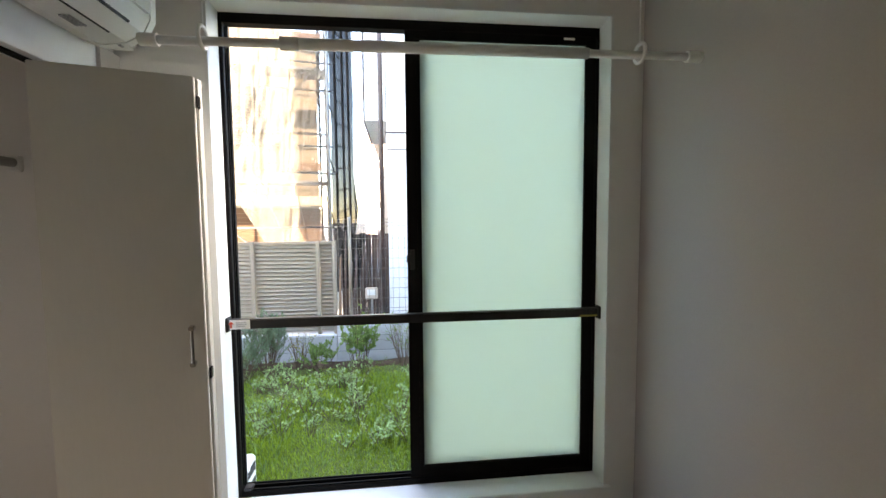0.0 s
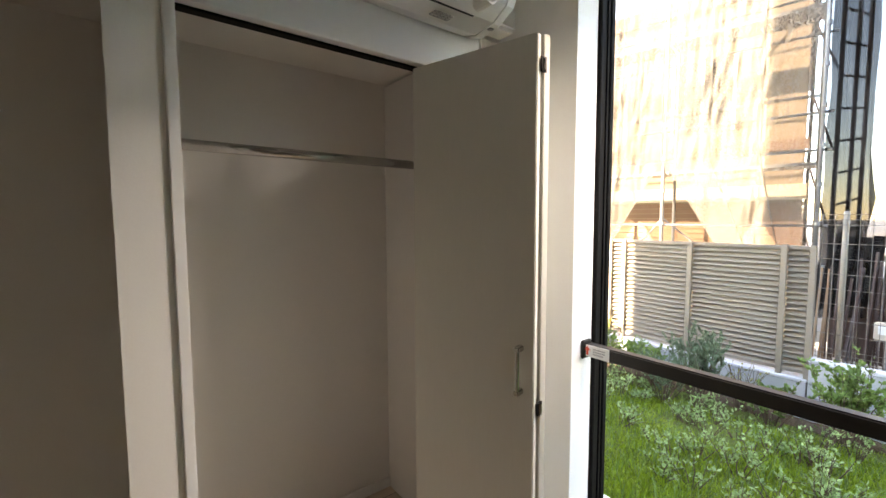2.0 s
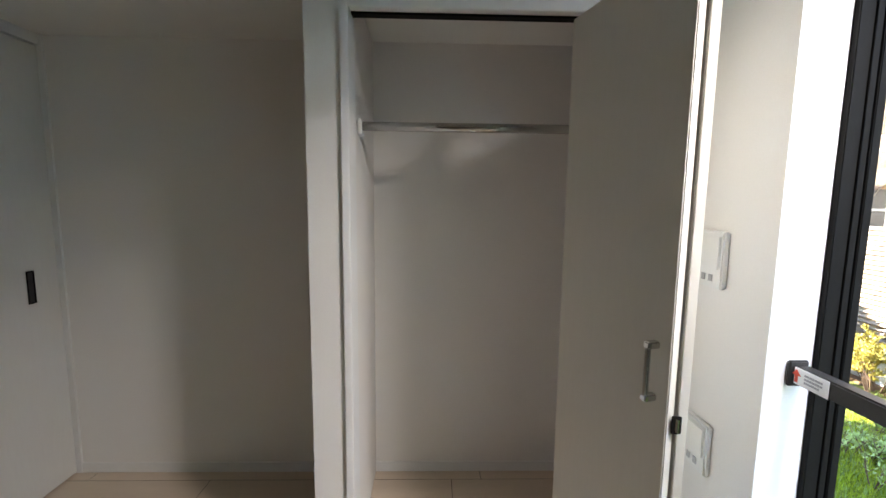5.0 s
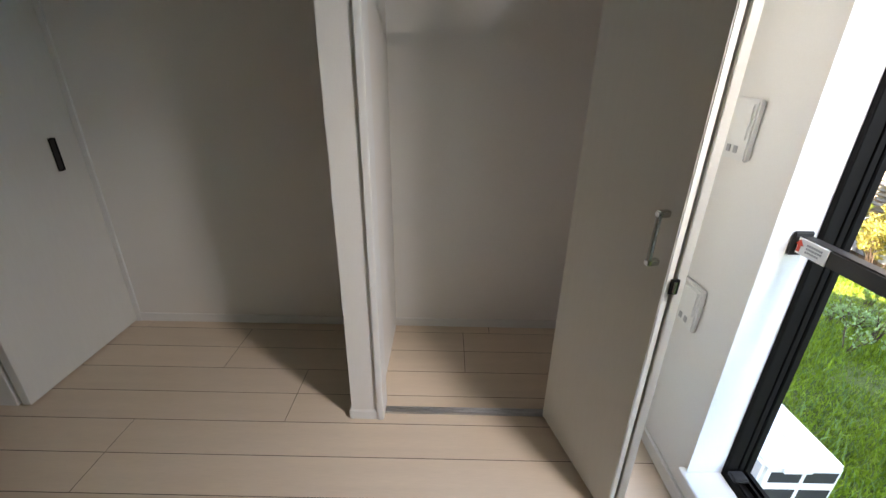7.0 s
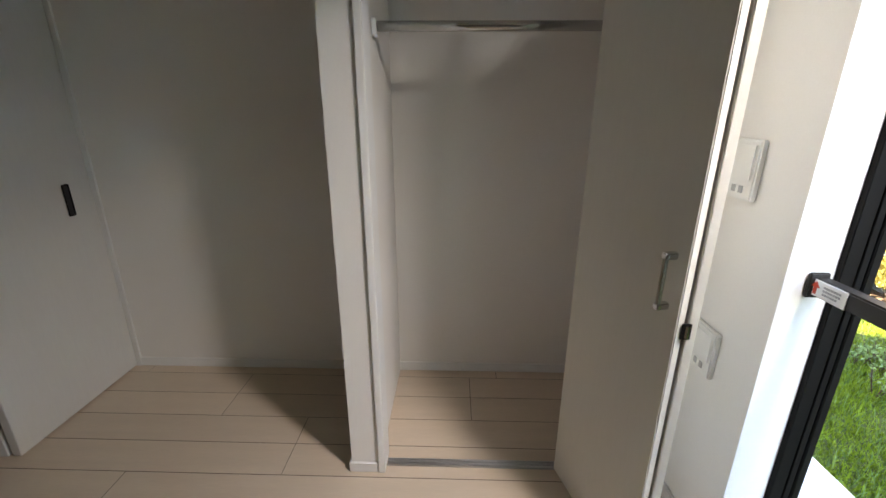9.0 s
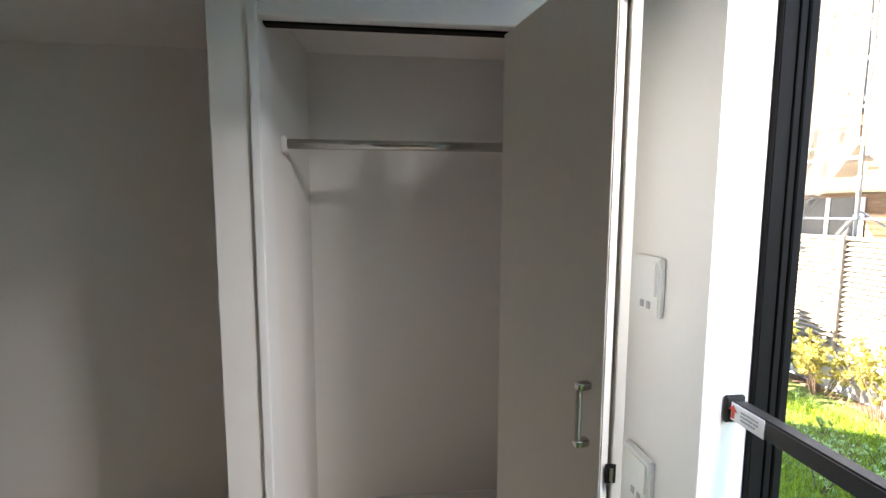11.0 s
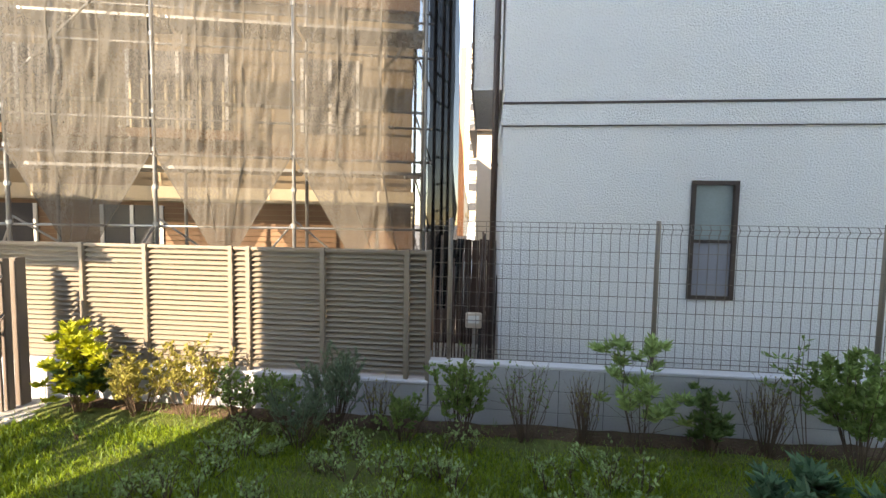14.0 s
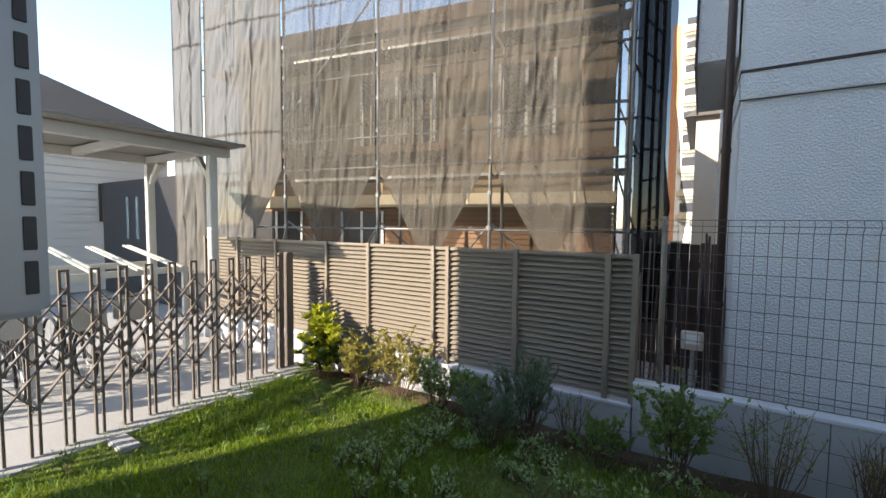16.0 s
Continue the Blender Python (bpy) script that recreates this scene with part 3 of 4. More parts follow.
for i in range(60):
    for j in range(5):
        x, y = -4.0 + i * 9.6 / 59, 3.40 + j * 0.06
        bm.verts.new((x, y + 0.12 * noise.noise((x * 1.7, 0, 3)) * (1 if j == 0 else 0), LAWN + (0.0 if j == 0 else 0.05) + 0.03 * noise.noise((x * 4, y * 4, 5))))
bm.verts.ensure_lookup_table()
for i in range(59):
    for j in range(4):
        a = i * 5 + j
        bm.faces.new((bm.verts[a], bm.verts[a + 5], bm.verts[a + 6], bm.verts[a + 1]))
solid("planting_bed", bm, M_BED, "brown soil bed along the block wall", "soil bed", kind=S, shade=True)
solid("pavement", box(B(), -14.0, -6.0, LAWN - 0.1, -4.19, 3.63, LAWN + 0.012), M_CONC, "pale concrete pavement of the bicycle yard", "pavement", kind=S)

# stepping stones at the lawn's edge
for y, x in ((1.52, -4.0), (2.62, -4.14), (3.24, -4.22)):
    bm = box(B(), x - 0.15, y - 0.075, LAWN - 0.01, x + 0.15, y + 0.075, LAWN + 0.035, 0.012)
    solid("stepping_stone", bm, M_CONC, "pale concrete stone at the lawn edge", "stone", at=(x, y, LAWN), group="edge stones")


# grass blades
def grass(name, n, seed, x0, x1, y0, y1, hmin, hmax, material, label):
    rs = np.random.RandomState(seed)
    x = rs.uniform(x0, x1, n)
    y = rs.uniform(y0, y1, n)
    dens = np.array([noise.noise((a * 1.6, b * 1.6, 9)) for a, b in zip(x, y)])
    keep = dens > rs.uniform(-0.85, -0.15, n)
    x, y, dens = x[keep], y[keep], dens[keep]
    n = len(x)
    h = rs.uniform(hmin, hmax, n) * (1 + 0.5 * dens)
    a = rs.uniform(0, math.tau, n)
    w = rs.uniform(0.002, 0.0045, n)
    lean = rs.uniform(0.1, 0.9, n) * h
    b = rs.uniform(0, math.tau, n)
    z = np.full(n, LAWN - 0.01)
    dx, dy = np.cos(a) * w, np.sin(a) * w
    lx, ly = np.cos(b) * lean, np.sin(b) * lean
    v = np.stack([np.stack([x - dx, y - dy, z], 1), np.stack([x + dx, y + dy, z], 1),
                  np.stack([x + dx * 0.8 + lx * 0.35, y + dy * 0.8 + ly * 0.35, z + h * 0.65], 1), np.stack([x - dx * 0.8 + lx * 0.35, y - dy * 0.8 + ly * 0.35, z + h * 0.65], 1),
                  np.stack([x + lx, y + ly, z + h], 1)], 1).reshape(-1, 3)
    me = bpy.data.meshes.new(name)
    base = np.arange(n) * 5
    quads = np.stack([base, base + 1, base + 2, base + 3], 1).tolist()
    tris = np.stack([base + 3, base + 2, base + 4], 1).tolist()
    me.from_pydata(v.tolist(), [], quads + tris)
    me.materials.append(material)
    ob = new(name, me)
    return tagged(ob, label, "grass", kind="stuff")


grass("grass", 200000, 3, -4.15, 3.4, 0.2, 3.52, 0.022, 0.06, M_GRASS, "short green lawn grass with thin spots")
grass("grass", 14000, 4, -4.3, 3.4, 0.2, 3.6, 0.05, 0.12, M_DULL, "taller dull green weeds in the lawn")

# ---- block walls ----
FY = 3.70
BW, BH = 0.40, 0.20


def block_wall(name, x0, x1, ztop, courses, label):
    w = thing(name, (x0, FY, LAWN), label, "wall", kind=S)
    part("mortar", box(B(), x0 + 0.004, FY + 0.008, ztop - 0.03 - courses * BH - 0.2, x1 - 0.004, FY + 0.112, ztop - 0.03), M_JOINT, w)
    me = mesh_of("block", box(B(), 0.0035, 0, 0.0035, BW - 0.0035, 0.12, BH - 0.0035, 0.003), M_BLOCK)
    for c in range(courses):
        n = int(round((x1 - x0) / BW))
        for i in range(n):
            piece("block", me, w, (x0 + i * BW, FY, ztop - 0.03 - (c + 1) * BH))
    part("coping", box(B(), x0, FY - 0.004, ztop - 0.03, x0 + n * BW, FY + 0.124, ztop, 0.006), M_CAP, w)
    return w


block_wall("wall_block_low", -6.86, -0.46, -0.135, 3, "low grey concrete block wall under the louvre fence")
block_wall("wall_block_high", -0.455, 5.145, 0.065, 4, "grey concrete block wall under the mesh fence")

# ---- louvre fence ----
LF = thing("louvre_fence", (-2.2, 3.78, -0.13), "bronze aluminium louvre privacy fence on a block wall", "fence")
zt, zb = 1.09, -0.10
posts = [-6.84, -5.95, -5.05, -4.04, -3.34, -2.43, -2.25, -1.50, -0.68, -0.47]
pm = mesh_of("post", box(B(), -0.022, -0.03, -0.05, 0.022, 0.03, zt - zb + 0.008, 0.003), M_LPOST)
for x in posts:
    piece("post", pm, LF, (x, 3.755, zb))
NS = 22
pitch = (zt - zb - 0.06) / NS
for a, b in zip(posts, posts[1:]):
    if b - a < 0.06:
        continue
    w = b - a - 0.046
    sm = mesh_of("slat", prism(B(), [(-0.026, 0.002), (-0.024, -0.003), (0.010, pitch * 0.52), (0.022, pitch * 0.60), (0.022, pitch * 0.97), (0.018, pitch * 0.97), (0.018, pitch * 0.62), (0.006, pitch * 0.56)], "x", 0, w), M_LOUV)
    for i in range(NS):
        piece("slat", sm, LF, (a + 0.023, 3.775, zb + 0.03 + i * pitch))
    part("top_rail", box(B(), a + 0.0235, 3.742, zt - 0.03, b - 0.0235, 3.80, zt, 0.003), M_LPOST, LF)
    part("bottom_rail", box(B(), a + 0.0235, 3.75, zb, b - 0.0235, 3.79, zb + 0.028, 0.003), M_LPOST, LF)

# ---- mesh fence ----
MF = thing("mesh_fence", (1.5, 3.77, 0.065), "bronze welded wire mesh fence on a block wall", "fence")
mz0, mz1 = 0.10, 1.375
mposts = [-0.274, 1.573, 3.42, 5.1]
pm = mesh_of("post", tube(B(), (0, 0, -0.03), (0, 0, mz1 - mz0 + 0.03), 0.021, 12), M_LPOST, shade=True)
for x in mposts:
    piece("post", pm, MF, (x, 3.775, mz0))
ends = [-0.44] + mposts[1:]
for a, b in zip(ends, ends[1:]):
    bm = B()
    n = int((b - a) / 0.078)
    zs = [0.0, 0.045, 0.09] + [0.09 + 0.133 * i for i in range(1, 8)] + [mz1 - mz0 - 0.09, mz1 - mz0 - 0.045, mz1 - mz0]
    for z in zs:
        box(bm, a + 0.01, 3.738, mz0 + z - 0.0025, b - 0.01, 3.743, mz0 + z + 0.0025)
    for i in range(n + 1):
        x = a + 0.02 + i * (b - a - 0.04) / n
        bar(bm, (x, 3.745, mz0), (x, 3.745, mz1 - 0.09), 0.004, 0.004)
        bar(bm, (x, 3.745, mz1 - 0.09), (x, 3.715, mz1 - 0.045), 0.004, 0.004)
        bar(bm, (x, 3.715, mz1 - 0.045), (x, 3.745, mz1), 0.004, 0.004)
    part("mesh_panel", bm, M_MESH, MF)

# ---- neighbour house ----
HY = 4.6
hs = thing("neighbour_house", (2.5, HY, LAWN), "pale grey stucco house with dark band behind the mesh fence", "house")
hx0 = 0.22
for c in ((hx0, HY, LAWN - 0.1, 2.215, HY + 0.15, 2.43), (2.69, HY, LAWN - 0.1, 9.0, HY + 0.15, 2.43), (2.215, HY, LAWN - 0.1, 2.69, HY + 0.15, 0.58),
          (2.215, HY, 1.85, 2.69, HY + 0.15, 2.43), (hx0, HY + 0.15, LAWN - 0.1, hx0 + 0.15, 11.0, 2.43)):
    part("wall", box(B(), *c), M_STUCCO, hs)
part("storey_band", box(B(), hx0 - 0.012, HY - 0.014, 2.432, 9.0, 11.0, 2.662, 0.006), M_STUCCO, hs, "raised pale band")
part("upper_wall", box(B(), hx0, HY - 0.004, 2.684, 9.0, 11.0, 6.2), M_STUCCO, hs)
part("flashing", box(B(), hx0 - 0.018, HY - 0.022, 2.664, 9.0, 11.0, 2.684), M_BAND, hs, "dark metal flashing strip")
# Thin dark strip painted in as the shadow line under the raised band.
part("shadow_strip", box(B(), hx0 - 0.014, HY - 0.016, 2.424, 9.0, HY - 0.002, 2.432), M_BAND, hs)
wn1 = part("window", ring(B(), 2.215, 2.69, 0.58, 1.85, HY - 0.02, HY + 0.06, 0.045), M_WFRAME, hs, "brown framed sash window")
part("pane", box(B(), 2.26, HY + 0.02, 1.225, 2.645, HY + 0.026, 1.805), M_WGLASS, wn1)
part("pane", box(B(), 2.26, HY + 0.005, 0.625, 2.645, HY + 0.011, 1.19), M_WGLASS2, wn1, "screened lower pane")
part("rail", box(B(), 2.26, HY - 0.012, 1.19, 2.645, HY + 0.04, 1.225, 0.003), M_WFRAME, wn1)
bm = B()
box(bm, -0.13, 4.95, 2.93, hx0 - 0.02, 7.0, 6.0)
part("bay", bm, M_STUCCO, hs, "pale projecting upper bay")
part("bay_trim", box(B(), -0.155, 4.94, 2.90, -0.131, 7.0, 6.0), M_PIPE, hs, "dark brown bay corner trim")
part("drain_pipe", tube(B(), (0.13, 4.68, LAWN), (0.13, 4.68, 6.0), 0.035, 12), M_PIPE, hs, "dark brown drain pipe", True)
for z in (0.6, 2.0, 3.4):
    part("pipe_clip", tube(B(), (0.13, 4.68, z), (0.13, 4.68, z + 0.03), 0.042, 12), M_PIPE, hs)
part("roof", box(B(), hx0 - 0.3, HY - 0.4, 6.2, 9.0, 11.0, 6.35), M_ROOF, hs)

# lumber and boards in the gap between house and scaffold
rb = thing("board_stack", (-0.2, 5.3, LAWN), "dark weathered boards leaning in the gap between houses", "boards")
random.seed(4)
for i in range(22):
    x = -0.66 + i * 0.04
    h = random.uniform(1.1, 1.85)
    bm = B()
    bar(bm, (x, 5.0 + random.uniform(-0.12, 0.12), LAWN), (x + random.uniform(-0.08, 0.08), 5.3 + random.uniform(0, 0.3), LAWN + h), 0.05, 0.02)
    part("board", bm, random.choice((M_SIDE, M_PIPE, M_PIPE, M_CLOTH)), rb)
gf = thing("gap_fence", (-0.3, 6.3, LAWN), "dark brown board fence closing the gap between houses", "fence")
for i in range(9):
    x = -0.72 + i * 0.115
    part("board", box(B(), x, 6.28, LAWN, x + 0.11, 6.305, 1.12 - 0.01 * (i % 3), 0.003), M_PIPE, gf)
for z in (0.0, 0.8):
    part("rail", box(B(), -0.72, 6.306, z, 0.31, 6.34, z + 0.07), M_PIPE, gf)
gm = thing("gas_meter", (-0.05, 4.75, 0.1), "small pale meter box in the gap between houses", "meter box")
part("box", box(B(), -0.16, 4.72, 0.13, 0.03, 4.82, 0.30, 0.01), M_BEIGEB, gm)
part("lid", box(B(), -0.13, 4.71, 0.19, 0.0, 4.7195, 0.28, 0.004), M_WHITEB, gm)
part("stand", tube(B(), (-0.06, 4.77, LAWN), (-0.06, 4.77, 0.129), 0.02, 10), M_STEEL, gm)

# ---- scaffolded building, in its own turned frame ----
ANG = math.atan(0.2)
C, SN = math.cos(ANG), math.sin(ANG)
OX, OY = -0.79, 5.54


def sc(u, v, z):
    """u along the scaffold to the left, v behind it."""
    return Vector((OX - u * C - v * SN, OY - u * SN + v * C, z))


PITCH = 1.72
NB = 4
ZTOP = 7.2
sf = thing("scaffold", sc(4, 0, LAWN), "galvanised pipe scaffold in front of the building", "scaffold")
for v in (0.0, 0.75):
    for i in range(NB + 1):
        u = i * PITCH
        p = part("standard", tube(B(), sc(u, v, LAWN), sc(u, v, ZTOP), 0.024, 10), M_STEEL, sf, shade=True)
        if v == 0:
            cm = mesh_of("coupler", tube(B(), (0, 0, 0), (0, 0, 0.05), 0.036, 8), M_STEEL)
            for k in range(15):
                piece("coupler", cm, p, sc(u, 0, 0.3 + k * 0.475))
for z in (0.75, 1.25, 2.17, 2.62, 3.55, 4.0, 4.9, 5.4, 6.3):
    part("ledger", tube(B(), sc(-0.1, 0.03, z), sc(NB * PITCH + 0.1, 0.03, z), 0.017, 8), M_STEEL, sf, shade=True)
for z in (2.0, 3.9, 5.8):
    for i in range(NB):
        bm = B()
        a = [sc(i * PITCH + 0.03, 0.1, z), sc((i + 1) * PITCH - 0.03, 0.1, z), sc((i + 1) * PITCH - 0.03, 0.6, z), sc(i * PITCH + 0.03, 0.6, z)]
        vs = [bm.verts.new(q) for q in a] + [bm.verts.new(q + Vector((0, 0, 0.04))) for q in a]
        for f in ((3, 2, 1, 0), (4, 5, 6, 7), (0, 1, 5, 4), (1, 2, 6, 5), (2, 3, 7, 6), (3, 0, 4, 7)):
            bm.faces.new([vs[q] for q in f])
        part("deck", bm, M_STEEL, sf)
for i, z in ((2, 2.9), (3, 4.4), (0, 4.6)):
    part("brace", tube(B(), sc((i + 1) * PITCH, -0.03, z), sc(i * PITCH, -0.03, z + 1.8), 0.014, 8), M_STEEL, sf, shade=True)
for i in range(1, NB):
    for s in (-1, 1):
        part("foot_brace", tube(B(), sc(i * PITCH, 0.05, 1.35), sc(i * PITCH + s * 0.6, 0.5, 0.75), 0.014, 8), M_STEEL, sf)


# mesh sheets
def sheet(name, fu, z0, z1, v, material, label, nu=84, nz=150, amp=0.05, seed=0):
    bm2 = B()
    for j in range(nz + 1):
        z = z0 + (z1 - z0) * j / nz
        ua, ub = fu(z)
        for i in range(nu + 1):
            s = i / nu
            u = ua + (ub - ua) * s
            p = math.sin(math.pi * s)
            a1 = abs(noise.noise((u * 1.5 + z * 1.3, z * 0.35 - u * 0.6, seed)))
            a2 = abs(noise.noise((u * 1.9 - z * 1.1, z * 0.5 + u * 0.4, seed + 21)))
            a3 = abs(noise.noise((u * 6.5 + z * 1.9, z * 0.9, seed + 3)))
            a4 = abs(noise.noise((u * 14.0 + z * 0.6, z * 0.6, seed + 13)))
            n1 = 1.0 + 0.8 * noise.noise((u * 0.9, z * 0.5, seed + 40)) - 0.8 * a1 - 0.7 * a2 - 0.9 * a3 - 0.8 * a4 - 0.2 * abs(noise.noise((u * 13, z * 9, seed + 9)))
            bm2.verts.new(sc(u, v - 0.045 - 0.02 * p - amp * n1 * (0.25 + p), z))
    bm2.verts.ensure_lookup_table()
    for j in range(nz):
        for i in range(nu):
            a = j * (nu + 1) + i
            bm2.faces.new((bm2.verts[a], bm2.verts[a + 1], bm2.verts[a + nu + 2], bm2.verts[a + nu + 1]))
    rows_ = [[bm2.verts[j * (nu + 1) + i].co.copy() for i in range(nu + 1)] for j in range(nz + 1)]
    ob = solid(name, bm2, material, label, "scaffold sheet", at=sc(fu(z1)[0], v, z0), group="scaffold sheets", shade=True)
    ahead = sc(0, -0.006, 0) - sc(0, 0, 0)

    def strip(name2, a, b):
        bm3 = B()
        va, vb = [bm3.verts.new(q + ahead) for q in a], [bm3.verts.new(q + ahead) for q in b]
        for k in range(len(a) - 1):
            bm3.faces.new((va[k], vb[k], vb[k + 1], va[k + 1]))
        part(name2, bm3, M_HEM, ob)
    for i in (0, nu // 3, 2 * nu // 3, nu - 1):
        strip("hem", [q[i] for q in rows_], [q[i + 1] for q in rows_])
    for j in range(0, nz, 44):
        strip("seam", rows_[j], rows_[j + 1])
    return ob


for i in range(NB):
    u0, u1 = i * PITCH + 0.02, (i + 1) * PITCH - 0.02
    lo = 0.95
    inL = 0.0 if i in (0, 4) else 0.70
    inR = 0.0 if i in (3, 4) else 0.68

    def fu(z, u0=u0, u1=u1, a=inL, b=inR):
        k = max(0.0, (2.17 - z) / 1.22)
        return u0 + a * k, u1 - b * k
    sheet("scaffold_sheet", fu, lo, ZTOP, 0.0, M_SHEETEND if i == 3 else M_SHEET, "beige grey translucent scaffold mesh sheet, creased", seed=i * 7.3)
sheet("scaffold_sheet", lambda z: (NB * PITCH + 0.02, NB * PITCH + 0.75), 0.4, ZTOP, 0.0, M_SHEETEND, "beige grey mesh sheet at the scaffold end", nu=26, seed=61)
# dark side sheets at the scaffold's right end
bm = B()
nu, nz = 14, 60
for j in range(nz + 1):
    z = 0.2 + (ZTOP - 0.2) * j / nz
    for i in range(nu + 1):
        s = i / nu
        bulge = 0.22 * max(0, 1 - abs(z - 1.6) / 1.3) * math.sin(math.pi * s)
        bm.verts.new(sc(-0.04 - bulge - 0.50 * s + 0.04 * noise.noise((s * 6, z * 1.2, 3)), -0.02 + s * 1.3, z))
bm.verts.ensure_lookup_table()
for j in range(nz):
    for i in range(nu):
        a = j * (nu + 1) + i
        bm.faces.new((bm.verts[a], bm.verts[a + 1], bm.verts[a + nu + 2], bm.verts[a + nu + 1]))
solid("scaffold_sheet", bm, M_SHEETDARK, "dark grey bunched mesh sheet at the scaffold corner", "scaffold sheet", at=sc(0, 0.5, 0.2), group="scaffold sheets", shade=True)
st2 = thing("scaffold_stair", sc(-0.1, 0.9, LAWN), "dark steel scaffold ladder frames at the building corner", "scaffold")
for u, v in ((-0.15, 0.35), (-0.32, 0.9), (-0.45, 1.2), (0.1, 1.4)):
    part("standard", tube(B(), sc(u, v, LAWN), sc(u, v, 6.5), 0.024, 8), M_PIPE, st2)
for k in range(16):
    z = 0.3 + k * 0.4
    part("rung", tube(B(), sc(-0.15, 0.35, z), sc(-0.45, 1.2, z + 0.12), 0.016, 8), M_PIPE, st2)
for k in range(6):
    z = 0.2 + k * 1.0
    part("brace", tube(B(), sc(-0.12, 0.35, z), sc(0.1, 1.4, z + 0.95), 0.014, 8), M_PIPE, st2)

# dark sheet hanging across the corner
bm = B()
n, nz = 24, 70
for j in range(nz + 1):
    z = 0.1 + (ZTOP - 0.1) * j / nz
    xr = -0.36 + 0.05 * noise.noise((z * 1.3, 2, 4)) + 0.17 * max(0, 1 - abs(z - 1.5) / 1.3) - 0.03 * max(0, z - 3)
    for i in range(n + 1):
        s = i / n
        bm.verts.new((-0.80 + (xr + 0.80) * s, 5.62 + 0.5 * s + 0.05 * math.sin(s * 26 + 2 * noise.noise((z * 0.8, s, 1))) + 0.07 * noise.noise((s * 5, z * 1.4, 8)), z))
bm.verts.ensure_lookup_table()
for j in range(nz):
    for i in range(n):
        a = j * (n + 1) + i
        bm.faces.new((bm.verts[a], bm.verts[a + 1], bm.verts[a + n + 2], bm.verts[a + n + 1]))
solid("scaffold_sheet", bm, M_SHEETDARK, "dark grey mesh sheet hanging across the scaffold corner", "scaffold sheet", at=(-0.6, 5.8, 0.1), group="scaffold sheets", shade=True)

# the building behind the sheets
bd = thing("wrapped_building", sc(4, 1.2, LAWN), "tan two-storey building under scaffold sheets", "building")


def scbox(bm2, u0, v0, z0, u1, v1, z1):
    a = [sc(u0, v0, z0), sc(u1, v0, z0), sc(u1, v1, z0), sc(u0, v1, z0)]
    b = [sc(u0, v0, z1), sc(u1, v0, z1), sc(u1, v1, z1), sc(u0, v1, z1)]
    vs = [bm2.verts.new(q) for q in a + b]
    for f in ((3, 2, 1, 0), (4, 5, 6, 7), (0, 1, 5, 4), (1, 2, 6, 5), (2, 3, 7, 6), (3, 0, 4, 7)):
        bm2.faces.new([vs[q] for q in f])
    bmesh.ops.recalc_face_normals(bm2, faces=bm2.faces[:])
    return bm2


part("wall", scbox(B(), 0.15, 1.25, LAWN, 7.3, 8.0, 4.7), M_FACADE, bd)
part("parapet", scbox(B(), 0.05, 1.15, 4.702, 7.4, 8.1, 4.95), M_SIDE, bd, "brown roof edge")
part("band", scbox(B(), 0.1, 1.18, 1.62, 7.3, 1.249, 1.85), M_CREAM, bd, "cream storey band")
part("band", scbox(B(), 0.1, 1.2, 2.35, 7.3, 1.249, 2.5), M_SIDE, bd, "brown band")
for k in range(13):
    z = 0.5 + k * 0.085
    part("siding_board", scbox(B(), 0.12, 1.215, z, 7.3, 1.2485, z + 0.075), M_SIDE, bd)
for u, w, z0, z1 in ((1.0, 0.9, 2.75, 3.9), (3.0, 1.5, 2.75, 3.9), (5.4, 1.2, 2.75, 3.9), (5.8, 1.3, 0.95, 1.55), (4.0, 0.9, 0.95, 1.55)):
    w1 = part("window", scbox(B(), u, 1.21, z0, u + w, 1.2475, z1), M_OPENING, bd, "dark window opening")
    for s in (0, 0.48, 0.96):
        part("frame", scbox(B(), u + s * w, 1.19, z0, u + s * w + 0.05, 1.2095, z1), M_WHITEB, w1)
rail = part("balcony", scbox(B(), 2.6, 0.95, 2.55, 6.9, 1.14, 2.68), M_SIDE, bd, "brown balcony edge")
for k in range(26):
    part("baluster", scbox(B(), 2.65 + k * 0.163, 0.97, 2.681, 2.68 + k * 0.163, 0.99, 3.4), M_CREAM, rail)

# ---- folding lattice gate ----
GX = lambda y: -4.36 - 0.06 * (y - 1.5)
gt = thing("lattice_gate", (-4.4, 2.0, LAWN), "bronze folding lattice gate across the yard entrance", "gate")
z0, z1 = LAWN + 0.02, 0.93
ys = [0.25 + 0.206 * i for i in range(16)]
for y in ys:
    x = GX(y)
    bm = B()
    for s in (-0.026, 0.026):
        box(bm, x - 0.014, y + s - 0.009, z0, x + 0.014, y + s + 0.009, z1)
    box(bm, x - 0.012, y - 0.0165, z1 - 0.018, x + 0.012, y + 0.0165, z1)
    box(bm, x - 0.012, y - 0.0165, z1 - 0.20, x + 0.012, y + 0.0165, z1 - 0.18)
    part("picket", bm, M_GATE, gt)
for i, y in enumerate(ys[:-2]):
    for zc in (0.50, 0.14):
        for s in (1, -1):
            if (i + (s > 0)) % 2 and zc < 0.2 and i % 2:
                continue
            bm = B()
            x = GX(y) + s * 0.017
            bar(bm, (x, y - 0.02, zc - s * 0.29), (GX(y + 0.412) + s * 0.017, y + 0.432, zc + s * 0.29), 0.010, 0.036)
            part("lattice_bar", bm, M_GATE, gt)
part("end_post", box(B(), -4.52, 3.47, LAWN, -4.45, 3.56, 0.95, 0.004), M_GATE, gt)
